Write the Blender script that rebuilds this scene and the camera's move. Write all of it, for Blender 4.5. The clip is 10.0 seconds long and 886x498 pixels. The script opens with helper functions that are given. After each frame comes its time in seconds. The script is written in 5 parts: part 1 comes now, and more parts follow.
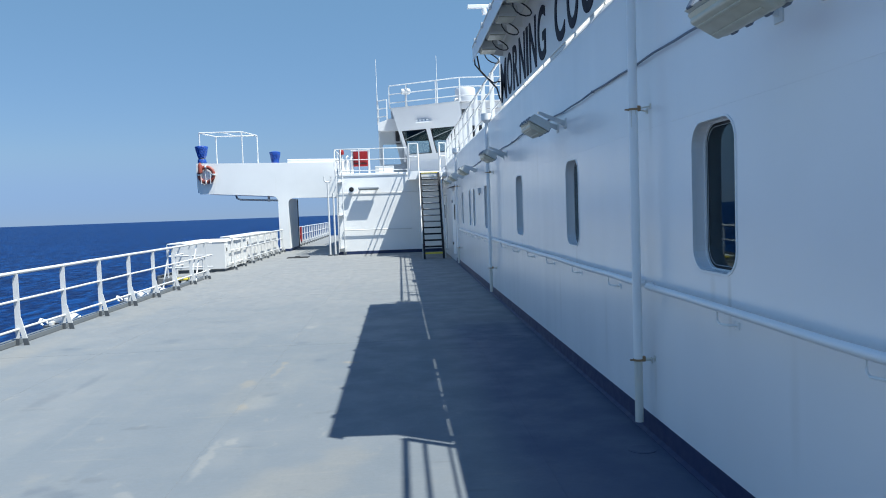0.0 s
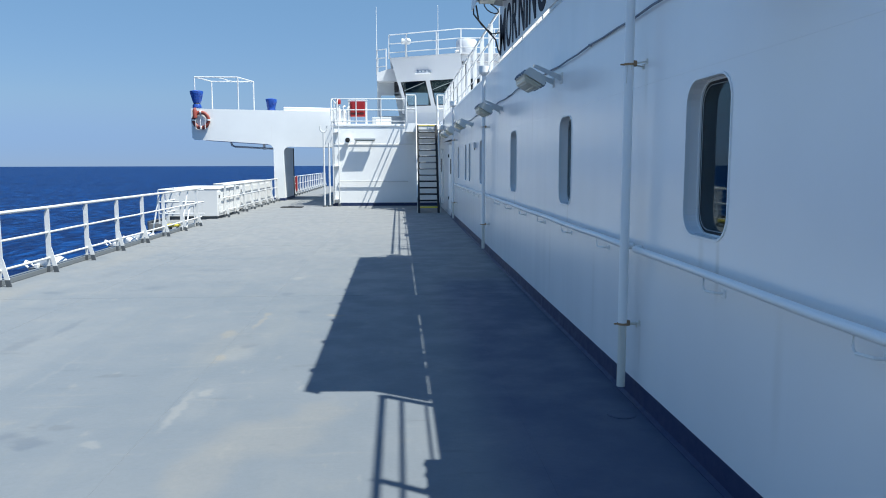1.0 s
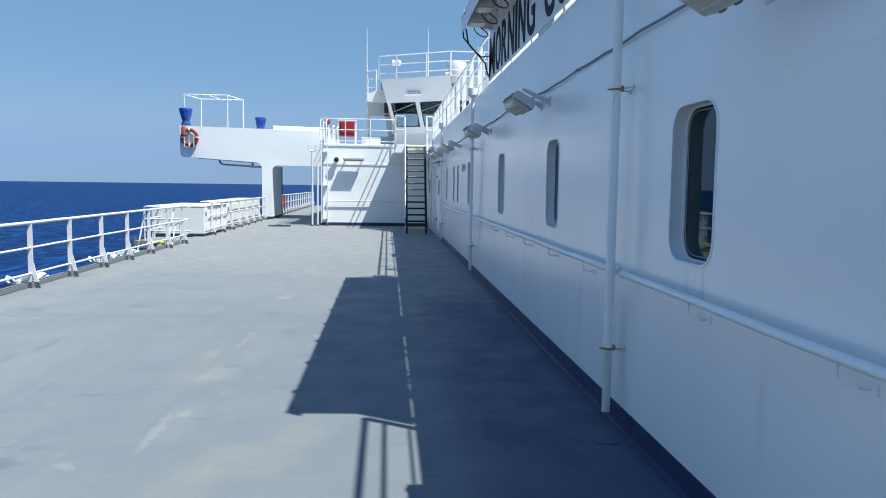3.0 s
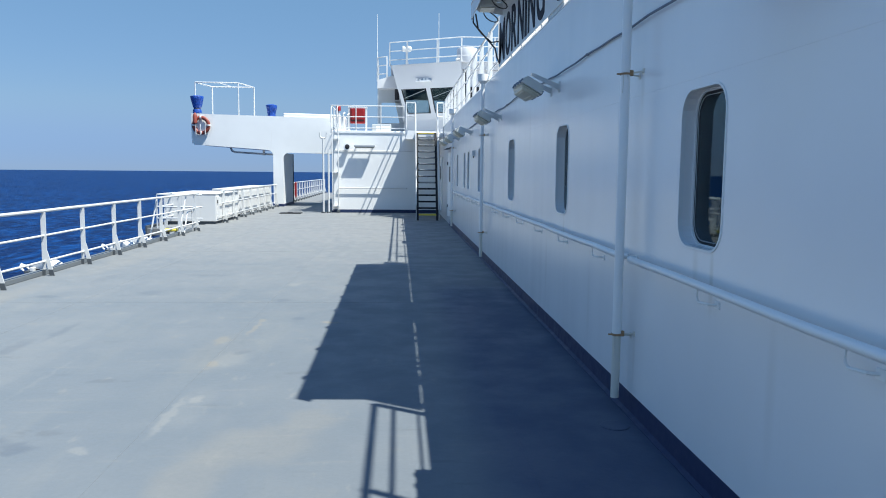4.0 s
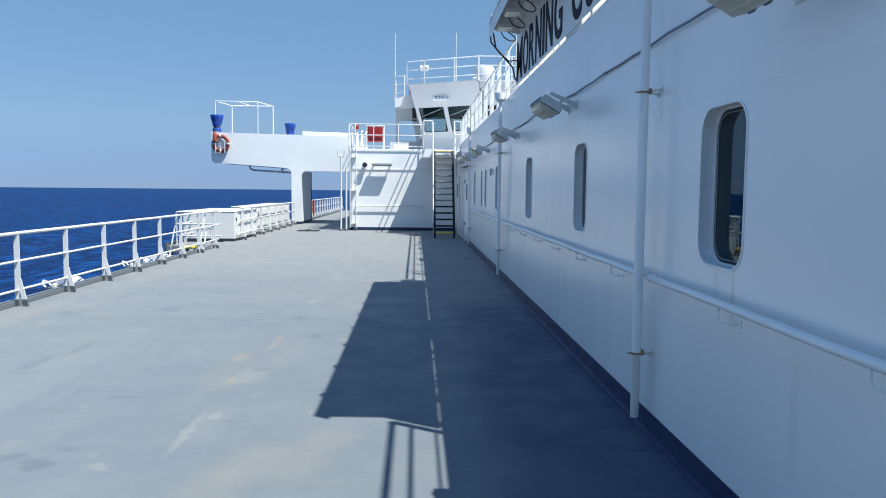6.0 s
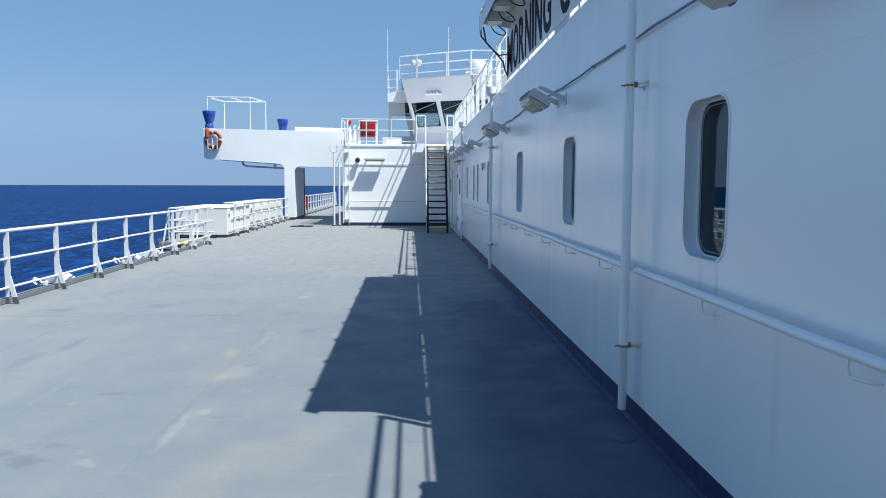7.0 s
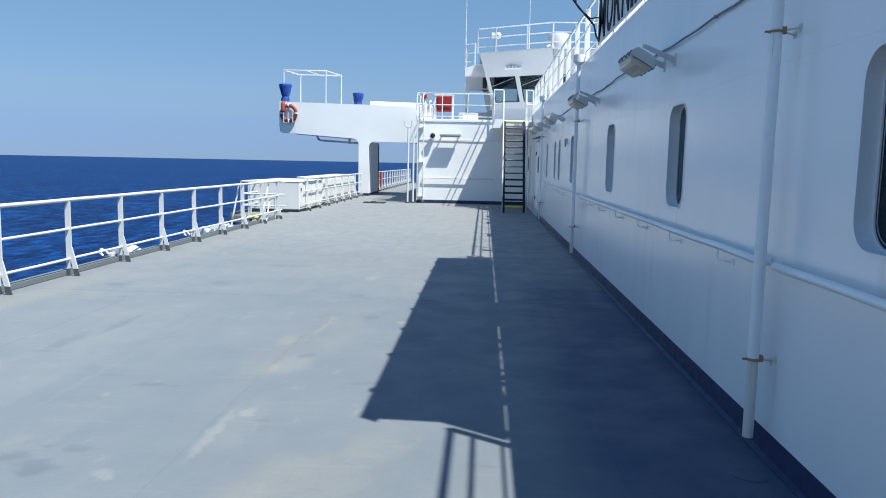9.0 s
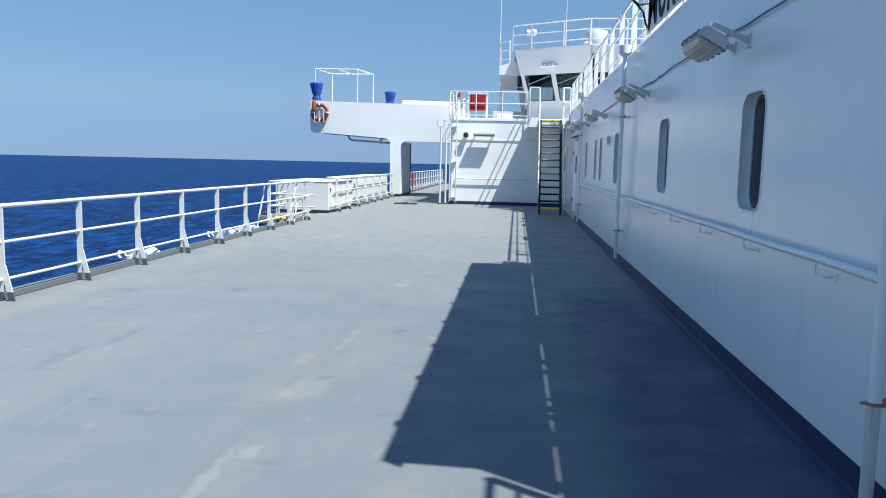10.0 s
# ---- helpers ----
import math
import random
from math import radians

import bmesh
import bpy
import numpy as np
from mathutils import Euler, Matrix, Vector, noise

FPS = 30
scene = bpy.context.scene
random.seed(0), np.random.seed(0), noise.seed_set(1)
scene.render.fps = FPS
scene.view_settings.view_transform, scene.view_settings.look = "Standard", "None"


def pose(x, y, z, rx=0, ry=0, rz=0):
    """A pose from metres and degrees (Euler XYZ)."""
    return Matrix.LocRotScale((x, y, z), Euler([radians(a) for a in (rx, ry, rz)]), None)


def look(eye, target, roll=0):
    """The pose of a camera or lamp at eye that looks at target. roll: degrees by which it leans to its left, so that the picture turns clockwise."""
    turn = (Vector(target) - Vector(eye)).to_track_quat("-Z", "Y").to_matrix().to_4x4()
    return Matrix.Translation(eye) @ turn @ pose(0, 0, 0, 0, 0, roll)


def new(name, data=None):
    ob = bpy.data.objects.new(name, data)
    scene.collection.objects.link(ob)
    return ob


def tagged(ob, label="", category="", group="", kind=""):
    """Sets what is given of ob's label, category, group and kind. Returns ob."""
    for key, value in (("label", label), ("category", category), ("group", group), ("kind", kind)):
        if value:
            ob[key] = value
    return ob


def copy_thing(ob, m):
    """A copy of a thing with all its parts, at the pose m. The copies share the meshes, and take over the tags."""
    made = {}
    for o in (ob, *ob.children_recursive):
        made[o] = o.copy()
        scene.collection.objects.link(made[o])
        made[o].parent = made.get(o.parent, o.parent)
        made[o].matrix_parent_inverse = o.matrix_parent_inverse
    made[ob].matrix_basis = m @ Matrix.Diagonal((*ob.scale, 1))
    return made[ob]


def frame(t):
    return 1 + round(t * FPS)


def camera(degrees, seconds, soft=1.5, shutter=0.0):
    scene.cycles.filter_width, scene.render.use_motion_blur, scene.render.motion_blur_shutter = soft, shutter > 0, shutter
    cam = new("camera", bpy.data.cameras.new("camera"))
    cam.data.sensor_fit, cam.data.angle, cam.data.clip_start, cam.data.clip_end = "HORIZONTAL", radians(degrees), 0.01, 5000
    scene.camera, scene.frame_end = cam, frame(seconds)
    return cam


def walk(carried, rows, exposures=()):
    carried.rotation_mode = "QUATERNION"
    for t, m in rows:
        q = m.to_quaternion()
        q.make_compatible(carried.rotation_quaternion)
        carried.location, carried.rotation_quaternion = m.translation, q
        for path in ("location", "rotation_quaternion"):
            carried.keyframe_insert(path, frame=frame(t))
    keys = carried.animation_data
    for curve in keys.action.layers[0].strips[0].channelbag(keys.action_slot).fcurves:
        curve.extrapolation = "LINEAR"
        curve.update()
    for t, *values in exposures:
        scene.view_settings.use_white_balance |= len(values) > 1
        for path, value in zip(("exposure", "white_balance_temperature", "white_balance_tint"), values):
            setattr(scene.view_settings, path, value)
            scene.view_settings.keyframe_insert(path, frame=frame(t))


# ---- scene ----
cam = camera(61.5, 10.0, soft=1.0)
PATH = [
    (0, (-0.007, -0.051, 1.719), (0.106, 1.943, 1.613), -2.0),
    (0.2, (0.0135, 0.0237, 1.7087), (0.1345, 2.0164, 1.5885), -1.82),
    (0.4, (0.0555, 0.0769, 1.7233), (0.1739, 2.0672, 1.5665), -0.99),
    (0.5, (0.064, 0.1, 1.714), (0.185, 2.089, 1.548), -0.7),
    (0.7, (0.0838, 0.1122, 1.7074), (0.1941, 2.0994, 1.5099), -0.48),
    (1, (0.105, 0.108, 1.713), (0.223, 2.092, 1.485), -0.1),
    (1.2, (0.123, 0.1207, 1.7137), (0.2485, 2.1075, 1.5221), -0.26),
    (1.4, (0.1152, 0.1102, 1.7207), (0.2581, 2.0972, 1.5442), -0.16),
    (1.5, (0.11, 0.092, 1.712), (0.256, 2.079, 1.536), -0.1),
    (1.7, (0.1196, 0.0878, 1.7099), (0.2615, 2.0765, 1.5523), -0.32),
    (2, (0.133, 0.105, 1.72), (0.299, 2.09, 1.546), 0.2),
    (2.2, (0.1189, 0.0913, 1.7242), (0.337, 2.07, 1.532), 1.36),
    (2.4, (0.1128, 0.0859, 1.7223), (0.335, 2.065, 1.5384), 1.57),
    (2.5, (0.113, 0.09, 1.725), (0.324, 2.071, 1.544), 1.5),
    (2.7, (0.1194, 0.112, 1.7265), (0.3051, 2.0961, 1.5563), 0.92),
    (2.9, (0.1243, 0.1235, 1.7161), (0.2845, 2.1102, 1.5509), 0.79),
    (3, (0.121, 0.136, 1.716), (0.272, 2.123, 1.544), 0.8),
    (3.2, (0.1236, 0.139, 1.7132), (0.2516, 2.1263, 1.5278), 0.62),
    (4.3, (0.148, 0.1314, 1.7131), (0.2609, 2.1172, 1.504), 0.45),
    (4.5, (0.145, 0.125, 1.718), (0.241, 2.112, 1.518), 0.2),
    (4.8, (0.1441, 0.1146, 1.7096), (0.22, 2.1051, 1.53), 0.29),
    (5, (0.144, 0.142, 1.713), (0.214, 2.133, 1.54), 0.4),
    (5.2, (0.1371, 0.1181, 1.7116), (0.204, 2.1096, 1.5396), 0.5),
    (6.3, (0.1312, 0.1341, 1.7135), (0.2128, 2.1262, 1.5554), 0.48),
    (6.5, (0.143, 0.127, 1.716), (0.23, 2.119, 1.554), 0.4),
    (6.8, (0.1612, 0.1221, 1.711), (0.2555, 2.1126, 1.5408), 0.44),
    (7, (0.184, 0.119, 1.709), (0.273, 2.109, 1.535), 0.2),
    (7.3, (0.2285, 0.0743, 1.6861), (0.3072, 2.0665, 1.5275), 0.31),
    (7.5, (0.231, 0.137, 1.685), (0.303, 2.129, 1.527), 0.8),
    (7.6, (0.2195, 0.1636, 1.6777), (0.2893, 2.1563, 1.5228), 0.9),
    (7.8, (0.1969, 0.2268, 1.6622), (0.2239, 2.2203, 1.5033), 1.25),
    (8, (0.18, 0.32, 1.654), (0.133, 2.313, 1.486), 1.5),
    (8.2, (0.1423, 0.4588, 1.6632), (0.1029, 2.4503, 1.4838), 1.73),
    (8.4, (0.1104, 0.593, 1.6606), (0.0789, 2.5837, 1.4702), 1.56),
    (8.5, (0.104, 0.652, 1.66), (0.068, 2.641, 1.461), 1.3),
    (8.7, (0.0997, 0.7826, 1.649), (0.0629, 2.7705, 1.4324), 1.44),
    (8.9, (0.123, 0.9441, 1.6348), (0.0591, 2.93, 1.407), 1.27),
    (9, (0.139, 1.026, 1.652), (0.034, 3.009, 1.419), 1.2),
    (9.1, (0.1445, 1.1164, 1.6575), (0.0503, 3.1011, 1.4285), 1.07),
    (9.2, (0.1617, 1.1811, 1.6536), (0.0132, 3.1626, 1.4264), 1.07),
    (9.3, (0.1682, 1.2413, 1.6412), (-0.0119, 3.2196, 1.4087), 1.22),
    (9.4, (0.1556, 1.2876, 1.6418), (-0.057, 3.2588, 1.3789), 1.69),
    (9.5, (0.156, 1.362, 1.62), (-0.097, 3.328, 1.348), 1.9),
    (9.6, (0.1355, 1.3982, 1.6215), (-0.0818, 3.3677, 1.3504), 1.93),
    (9.7, (0.1225, 1.4873, 1.6086), (-0.0873, 3.4576, 1.3373), 2.47),
    (9.8, (0.0802, 1.5449, 1.601), (-0.1404, 3.516, 1.3442), 2.15),
    (9.9, (0.0824, 1.7091, 1.5969), (-0.135, 3.684, 1.3678), 1.46),
    (10, (0.054, 1.824, 1.611), (-0.136, 3.802, 1.379), 1.3),
]
walk(cam, [(t, look(eye, target, roll)) for t, eye, target, roll in PATH], [(0.0, 1.18, 6000, 5), (10.0, 1.18, 6000, 5)])

# ---- sky, sun ----
SUN = Vector((0.437, -0.29, 1.0)).normalized()          # towards the sun: high, over the ship and astern
world = bpy.data.worlds.new("world")
scene.world = world
world.use_nodes = True
wn = world.node_tree.nodes
sky = wn.new("ShaderNodeTexSky")
sky.sky_type = "NISHITA"
sky.sun_disc = False
sky.sun_elevation = math.asin(SUN.z)
sky.sun_rotation = math.atan2(SUN.x, SUN.y)
sky.air_density, sky.dust_density, sky.ozone_density = 1.0, 0.0, 3.0
wn["Background"].inputs["Strength"].default_value = 0.058
wl = world.node_tree.links
wc = wn.new("ShaderNodeTexCoord")
ws = wn.new("ShaderNodeSeparateXYZ")
wl.new(wc.outputs["Generated"], ws.inputs[0])
wr = wn.new("ShaderNodeMapRange")                       # clear sea air: pale blue down to the horizon
wr.inputs["From Min"].default_value, wr.inputs["From Max"].default_value = 0.0, 0.50
wl.new(ws.outputs["Z"], wr.inputs["Value"])
wt = wn.new("ShaderNodeMix")
wt.data_type = "RGBA"
wt.inputs[6].default_value, wt.inputs[7].default_value = (0.366, 0.404, 0.617, 1), (1.26, 1.32, 1.09, 1)
wl.new(wr.outputs[0], wt.inputs[0])
wh_ = wn.new("ShaderNodeMapRange")                      # the long look through sea air at the very horizon
wh_.interpolation_type = "SMOOTHSTEP"
wh_.inputs["From Min"].default_value, wh_.inputs["From Max"].default_value = -0.01, 0.09
wl.new(ws.outputs["Z"], wh_.inputs["Value"])
wk = wn.new("ShaderNodeMix")
wk.data_type = "RGBA"
wk.inputs[6].default_value = (0.255, 0.385, 0.80, 1)
wl.new(wh_.outputs[0], wk.inputs[0])
wu = wn.new("ShaderNodeMapRange")                       # deeper blue overhead
wu.inputs["From Min"].default_value, wu.inputs["From Max"].default_value = 0.42, 0.80
wl.new(ws.outputs["Z"], wu.inputs["Value"])
wo = wn.new("ShaderNodeMix")
wo.data_type = "RGBA"
wo.inputs[7].default_value = (1.13, 1.37, 1.64, 1)
wl.new(wu.outputs[0], wo.inputs[0])
wl.new(wt.outputs[2], wo.inputs[6])
wl.new(wo.outputs[2], wk.inputs[7])
wm = wn.new("ShaderNodeMix")
wm.data_type, wm.blend_type = "RGBA", "MULTIPLY"
wm.inputs[0].default_value = 1.0
wl.new(sky.outputs[0], wm.inputs[6])
wl.new(wk.outputs[2], wm.inputs[7])
wl.new(wm.outputs[2], wn["Background"].inputs["Color"])
sun = new("sun", bpy.data.lights.new("sun", "SUN"))
sun.data.energy, sun.data.angle, sun.data.color = 3.82, radians(0.5), (1.0, 0.945, 0.86)
sun.matrix_world = look(SUN * 60, (0, 0, 0))

# ---- main numbers ----
WALL = 1.81            # face of the long house wall
PORT = -5.46           # line of the ship's side railing
TOP = 3.38             # upper edge of the long wall
UP = 3.28              # upper deck
BLOCK = 30.7           # front of the deckhouse at the end
WING = 35.5            # front of the bridge wing
STERN = -16.0


# ---- materials ----
def principled(name, rough=0.5, metal=0.0):
    m = bpy.data.materials.new(name)
    m.use_nodes = True
    t = m.node_tree
    b = t.nodes["Principled BSDF"]
    b.inputs["Roughness"].default_value = rough
    b.inputs["Metallic"].default_value = metal
    return m, t, b


def texcoord(t, scale=(1, 1, 1)):
    g = t.nodes.new("ShaderNodeNewGeometry")
    mp = t.nodes.new("ShaderNodeMapping")
    mp.inputs["Scale"].default_value = scale
    t.links.new(g.outputs["Position"], mp.inputs["Vector"])
    return mp.outputs[0]


def noise_tex(t, vec, scale, detail=4.0, rough=0.55):
    n = t.nodes.new("ShaderNodeTexNoise")
    n.inputs["Scale"].default_value = scale
    n.inputs["Detail"].default_value = detail
    n.inputs["Roughness"].default_value = rough
    t.links.new(vec, n.inputs["Vector"])
    return n.outputs["Fac"]


def ramp(t, fac, lo, hi, a=0.0, b=1.0):
    r = t.nodes.new("ShaderNodeMapRange")
    r.interpolation_type = "SMOOTHSTEP"
    for i, v in zip(("From Min", "From Max", "To Min", "To Max"), (lo, hi, a, b)):
        r.inputs[i].default_value = v
    t.links.new(fac, r.inputs["Value"])
    return r.outputs[0]


def mixed(t, fac, a, b, blend="MIX"):
    m = t.nodes.new("ShaderNodeMix")
    m.data_type, m.blend_type = "RGBA", blend
    for sock, v in ((m.inputs[6], a), (m.inputs[7], b)):
        if hasattr(v, "links"):
            t.links.new(v, sock)
        else:
            sock.default_value = (*v, 1)
    if hasattr(fac, "links"):
        t.links.new(fac, m.inputs[0])
    else:
        m.inputs[0].default_value = fac
    return m.outputs[2]


def calc(t, op, a, b=0.0):
    m = t.nodes.new("ShaderNodeMath")
    m.operation = op
    for sock, v in zip(m.inputs, (a, b)):
        if hasattr(v, "links"):
            t.links.new(v, sock)
        else:
            sock.default_value = v
    return m.outputs[0]


def bumped(t, b, height, strength, dist):
    n = t.nodes.new("ShaderNodeBump")
    n.inputs["Strength"].default_value = strength
    n.inputs["Distance"].default_value = dist
    t.links.new(height, n.inputs["Height"])
    t.links.new(n.outputs[0], b.inputs["Normal"])


def painted(name, colour, dirt, rough=0.4, dirt_amount=0.35, wave=0.0, streak=True, grain=0.05, plate=(1, 1, 0.8)):
    """Marine paint: brushed grain, run-down dirt streaks, faint plate buckling."""
    m, t, b = principled(name, rough)
    v = texcoord(t)
    big = noise_tex(t, v, 0.6, 3)
    fine = noise_tex(t, v, 9.0, 5, 0.65)
    col = mixed(t, ramp(t, big, 0.35, 0.7, 0, 0.5), colour, tuple(c * 0.9 for c in colour))
    col = mixed(t, ramp(t, fine, 0.62, 0.85, 0, dirt_amount), col, dirt)
    if streak:
        sv = texcoord(t, (3.0, 3.0, 0.16))
        s = noise_tex(t, sv, 3.0, 4, 0.6)
        col = mixed(t, ramp(t, s, 0.6, 0.82, 0, dirt_amount), col, dirt)
    t.links.new(col, b.inputs["Base Color"])
    t.links.new(ramp(t, fine, 0.2, 0.8, rough - min(0.08, grain * 1.6), rough + min(0.12, grain * 2.4)), b.inputs["Roughness"])
    h = calc(t, "MULTIPLY", fine, grain)
    if wave:
        buckle = noise_tex(t, texcoord(t, plate), 1.1, 1, 0.3)
        h = calc(t, "ADD", h, calc(t, "MULTIPLY", buckle, wave))
    bumped(t, b, h, 0.5, 0.02)
    return m


WHITE = painted("white_paint", (0.83, 0.83, 0.81), (0.70, 0.67, 0.60), 0.42, 0.25)
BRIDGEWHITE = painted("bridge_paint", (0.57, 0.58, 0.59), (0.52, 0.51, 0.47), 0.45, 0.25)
WINGWHITE = painted("wing_paint", (0.80, 0.80, 0.77), (0.70, 0.68, 0.62), 0.4, 0.25, wave=0.3, grain=0.02)
HULLWHITE = painted("wall_paint", (0.915, 0.89, 0.868), (0.78, 0.77, 0.73), 0.23, 0.10, wave=0.55, grain=0.004, plate=(0.6, 2.4, 0.16))


def stained(m, spots, tone):
    """Small rust runs on a wall that faces x: y, z, half width, half height, strength."""
    t = m.node_tree
    b = t.nodes["Principled BSDF"]
    col = b.inputs["Base Color"].links[0].from_socket
    v = texcoord(t)
    wob = t.nodes.new("ShaderNodeTexNoise")
    wob.inputs["Scale"].default_value = 7.0
    t.links.new(texcoord(t, (1, 1, 0.25)), wob.inputs["Vector"])
    off = t.nodes.new("ShaderNodeVectorMath")
    off.operation = "MULTIPLY_ADD"
    off.inputs[1].default_value = (0, 0.05, 0.1)
    t.links.new(wob.outputs["Color"], off.inputs[0])
    t.links.new(v, off.inputs[2])
    for y, z, ry, rz, amount in spots:
        d = t.nodes.new("ShaderNodeVectorMath")
        d.operation = "SUBTRACT"
        d.inputs[1].default_value = (0, y + 0.025, z + 0.05)
        t.links.new(off.outputs[0], d.inputs[0])
        e = t.nodes.new("ShaderNodeVectorMath")
        e.operation = "MULTIPLY"
        e.inputs[1].default_value = (0, 1 / ry, 1 / rz)
        t.links.new(d.outputs[0], e.inputs[0])
        r = t.nodes.new("ShaderNodeVectorMath")
        r.operation = "LENGTH"
        t.links.new(e.outputs[0], r.inputs[0])
        col = mixed(t, ramp(t, r.outputs["Value"], 0.1, 1.2, amount, 0), col, tone)
    t.links.new(col, b.inputs["Base Color"])


stained(HULLWHITE, ((3.98, 1.15, 0.035, 0.20, 0.35), (4.2, 1.2, 0.05, 0.12, 0.22), (5.22, 2.28, 0.05, 0.22, 0.22), (5.22, 0.42, 0.04, 0.2, 0.2),
                    (7.55, 1.15, 0.04, 0.22, 0.22), (11.0, 1.15, 0.05, 0.25, 0.2), (3.3, 0.75, 0.05, 0.4, 0.14), (6.5, 0.6, 0.06, 0.4, 0.12),
                    (8.4, 0.7, 0.05, 0.45, 0.14), (9.6, 2.2, 0.06, 0.35, 0.12), (12.9, 2.0, 0.06, 0.4, 0.14)), (0.56, 0.50, 0.40))
PIPEWHITE = painted("pipe_paint", (0.88, 0.875, 0.85), (0.70, 0.66, 0.56), 0.3, 0.10, streak=False, grain=0.01)
LOCKERWHITE = painted("locker_paint", (0.66, 0.655, 0.63), (0.55, 0.50, 0.42), 0.45, 0.3)
RAILWHITE = painted("rail_paint", (0.66, 0.66, 0.64), (0.55, 0.46, 0.34), 0.38, 0.3, streak=False)
OLDWHITE = painted("yellowed_paint", (0.68, 0.65, 0.57), (0.42, 0.30, 0.16), 0.45, 0.45)
NAVY = painted("skirting_paint", (0.011, 0.024, 0.080), (0.03, 0.045, 0.10), 0.5, 0.3, streak=False)
CURB = painted("deck_edge_paint", (0.15, 0.165, 0.175), (0.19, 0.19, 0.18), 0.55, 0.4, streak=False)
KERB = painted("kerb_paint", (0.075, 0.085, 0.095), (0.2, 0.2, 0.2), 0.55, 0.4, streak=False)
BLACKISH = painted("dark_steel", (0.014, 0.015, 0.018), (0.08, 0.055, 0.04), 0.8, 0.3, streak=False)
GREYBOX = painted("grey_paint", (0.42, 0.44, 0.45), (0.3, 0.28, 0.25), 0.45, 0.3)
LAMPGREY = painted("lamp_housing", (0.62, 0.62, 0.58), (0.33, 0.29, 0.22), 0.5, 0.4)
RED = painted("red_paint", (0.26, 0.010, 0.010), (0.2, 0.02, 0.02), 0.4, 0.3)
ORANGE = painted("orange_plastic", (0.26, 0.055, 0.035), (0.28, 0.14, 0.10), 0.5, 0.3, streak=False)
YELLOW = painted("yellow_paint", (0.72, 0.58, 0.06), (0.4, 0.3, 0.1), 0.5, 0.4, streak=False)
LETTER = painted("letter_paint", (0.006, 0.008, 0.022), (0.02, 0.02, 0.03), 0.75, 0.2, streak=False)
CABLE = painted("cable_rubber", (0.03, 0.032, 0.036), (0.09, 0.09, 0.09), 0.6, 0.4, streak=False)
CONDUIT = painted("armoured_cable", (0.17, 0.20, 0.25), (0.08, 0.08, 0.08), 0.55, 0.4, streak=False)
RUST = painted("rusty_steel", (0.36, 0.225, 0.115), (0.16, 0.09, 0.045), 0.8, 0.9, streak=False)
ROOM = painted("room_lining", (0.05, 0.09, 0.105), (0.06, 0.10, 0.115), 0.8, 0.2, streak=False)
RUBBER = painted("gasket_rubber", (0.01, 0.01, 0.011), (0.02, 0.02, 0.02), 0.55, 0.2, streak=False)


def tarpaulin():
    m, t, b = principled("blue_tarpaulin", 0.5)
    v = texcoord(t)
    n = noise_tex(t, v, 6.0, 4)
    t.links.new(mixed(t, n, (0.006, 0.030, 0.20), (0.014, 0.085, 0.42)), b.inputs["Base Color"])
    bumped(t, b, noise_tex(t, v, 9.0, 3), 0.8, 0.05)
    return m


BLUE = tarpaulin()


def glass(name, tint, ior=1.5, coat=(1, 1, 1)):
    m, t, b = principled(name, 0.02)
    b.inputs["Base Color"].default_value = (*tint, 1)
    b.inputs["Transmission Weight"].default_value = 1.0
    b.inputs["IOR"].default_value = ior
    b.inputs["Specular Tint"].default_value = (*coat, 1)
    return m


GLASS = glass("window_glass", (0.36, 0.58, 0.66), 1.28, (0.62, 0.88, 1.0))
GREENGLASS = glass("tinted_glass", (0.50, 0.54, 0.53), 1.28, (0.60, 0.90, 1.0))
m_, t_, b_ = principled("lamp_diffuser", 0.35)
b_.inputs["Base Color"].default_value = (0.62, 0.63, 0.60, 1)
t_.links.new(mixed(t_, noise_tex(t_, texcoord(t_), 14.0), (0.64, 0.62, 0.51), (0.46, 0.43, 0.32)), b_.inputs["Base Color"])
DIFFUSER = m_


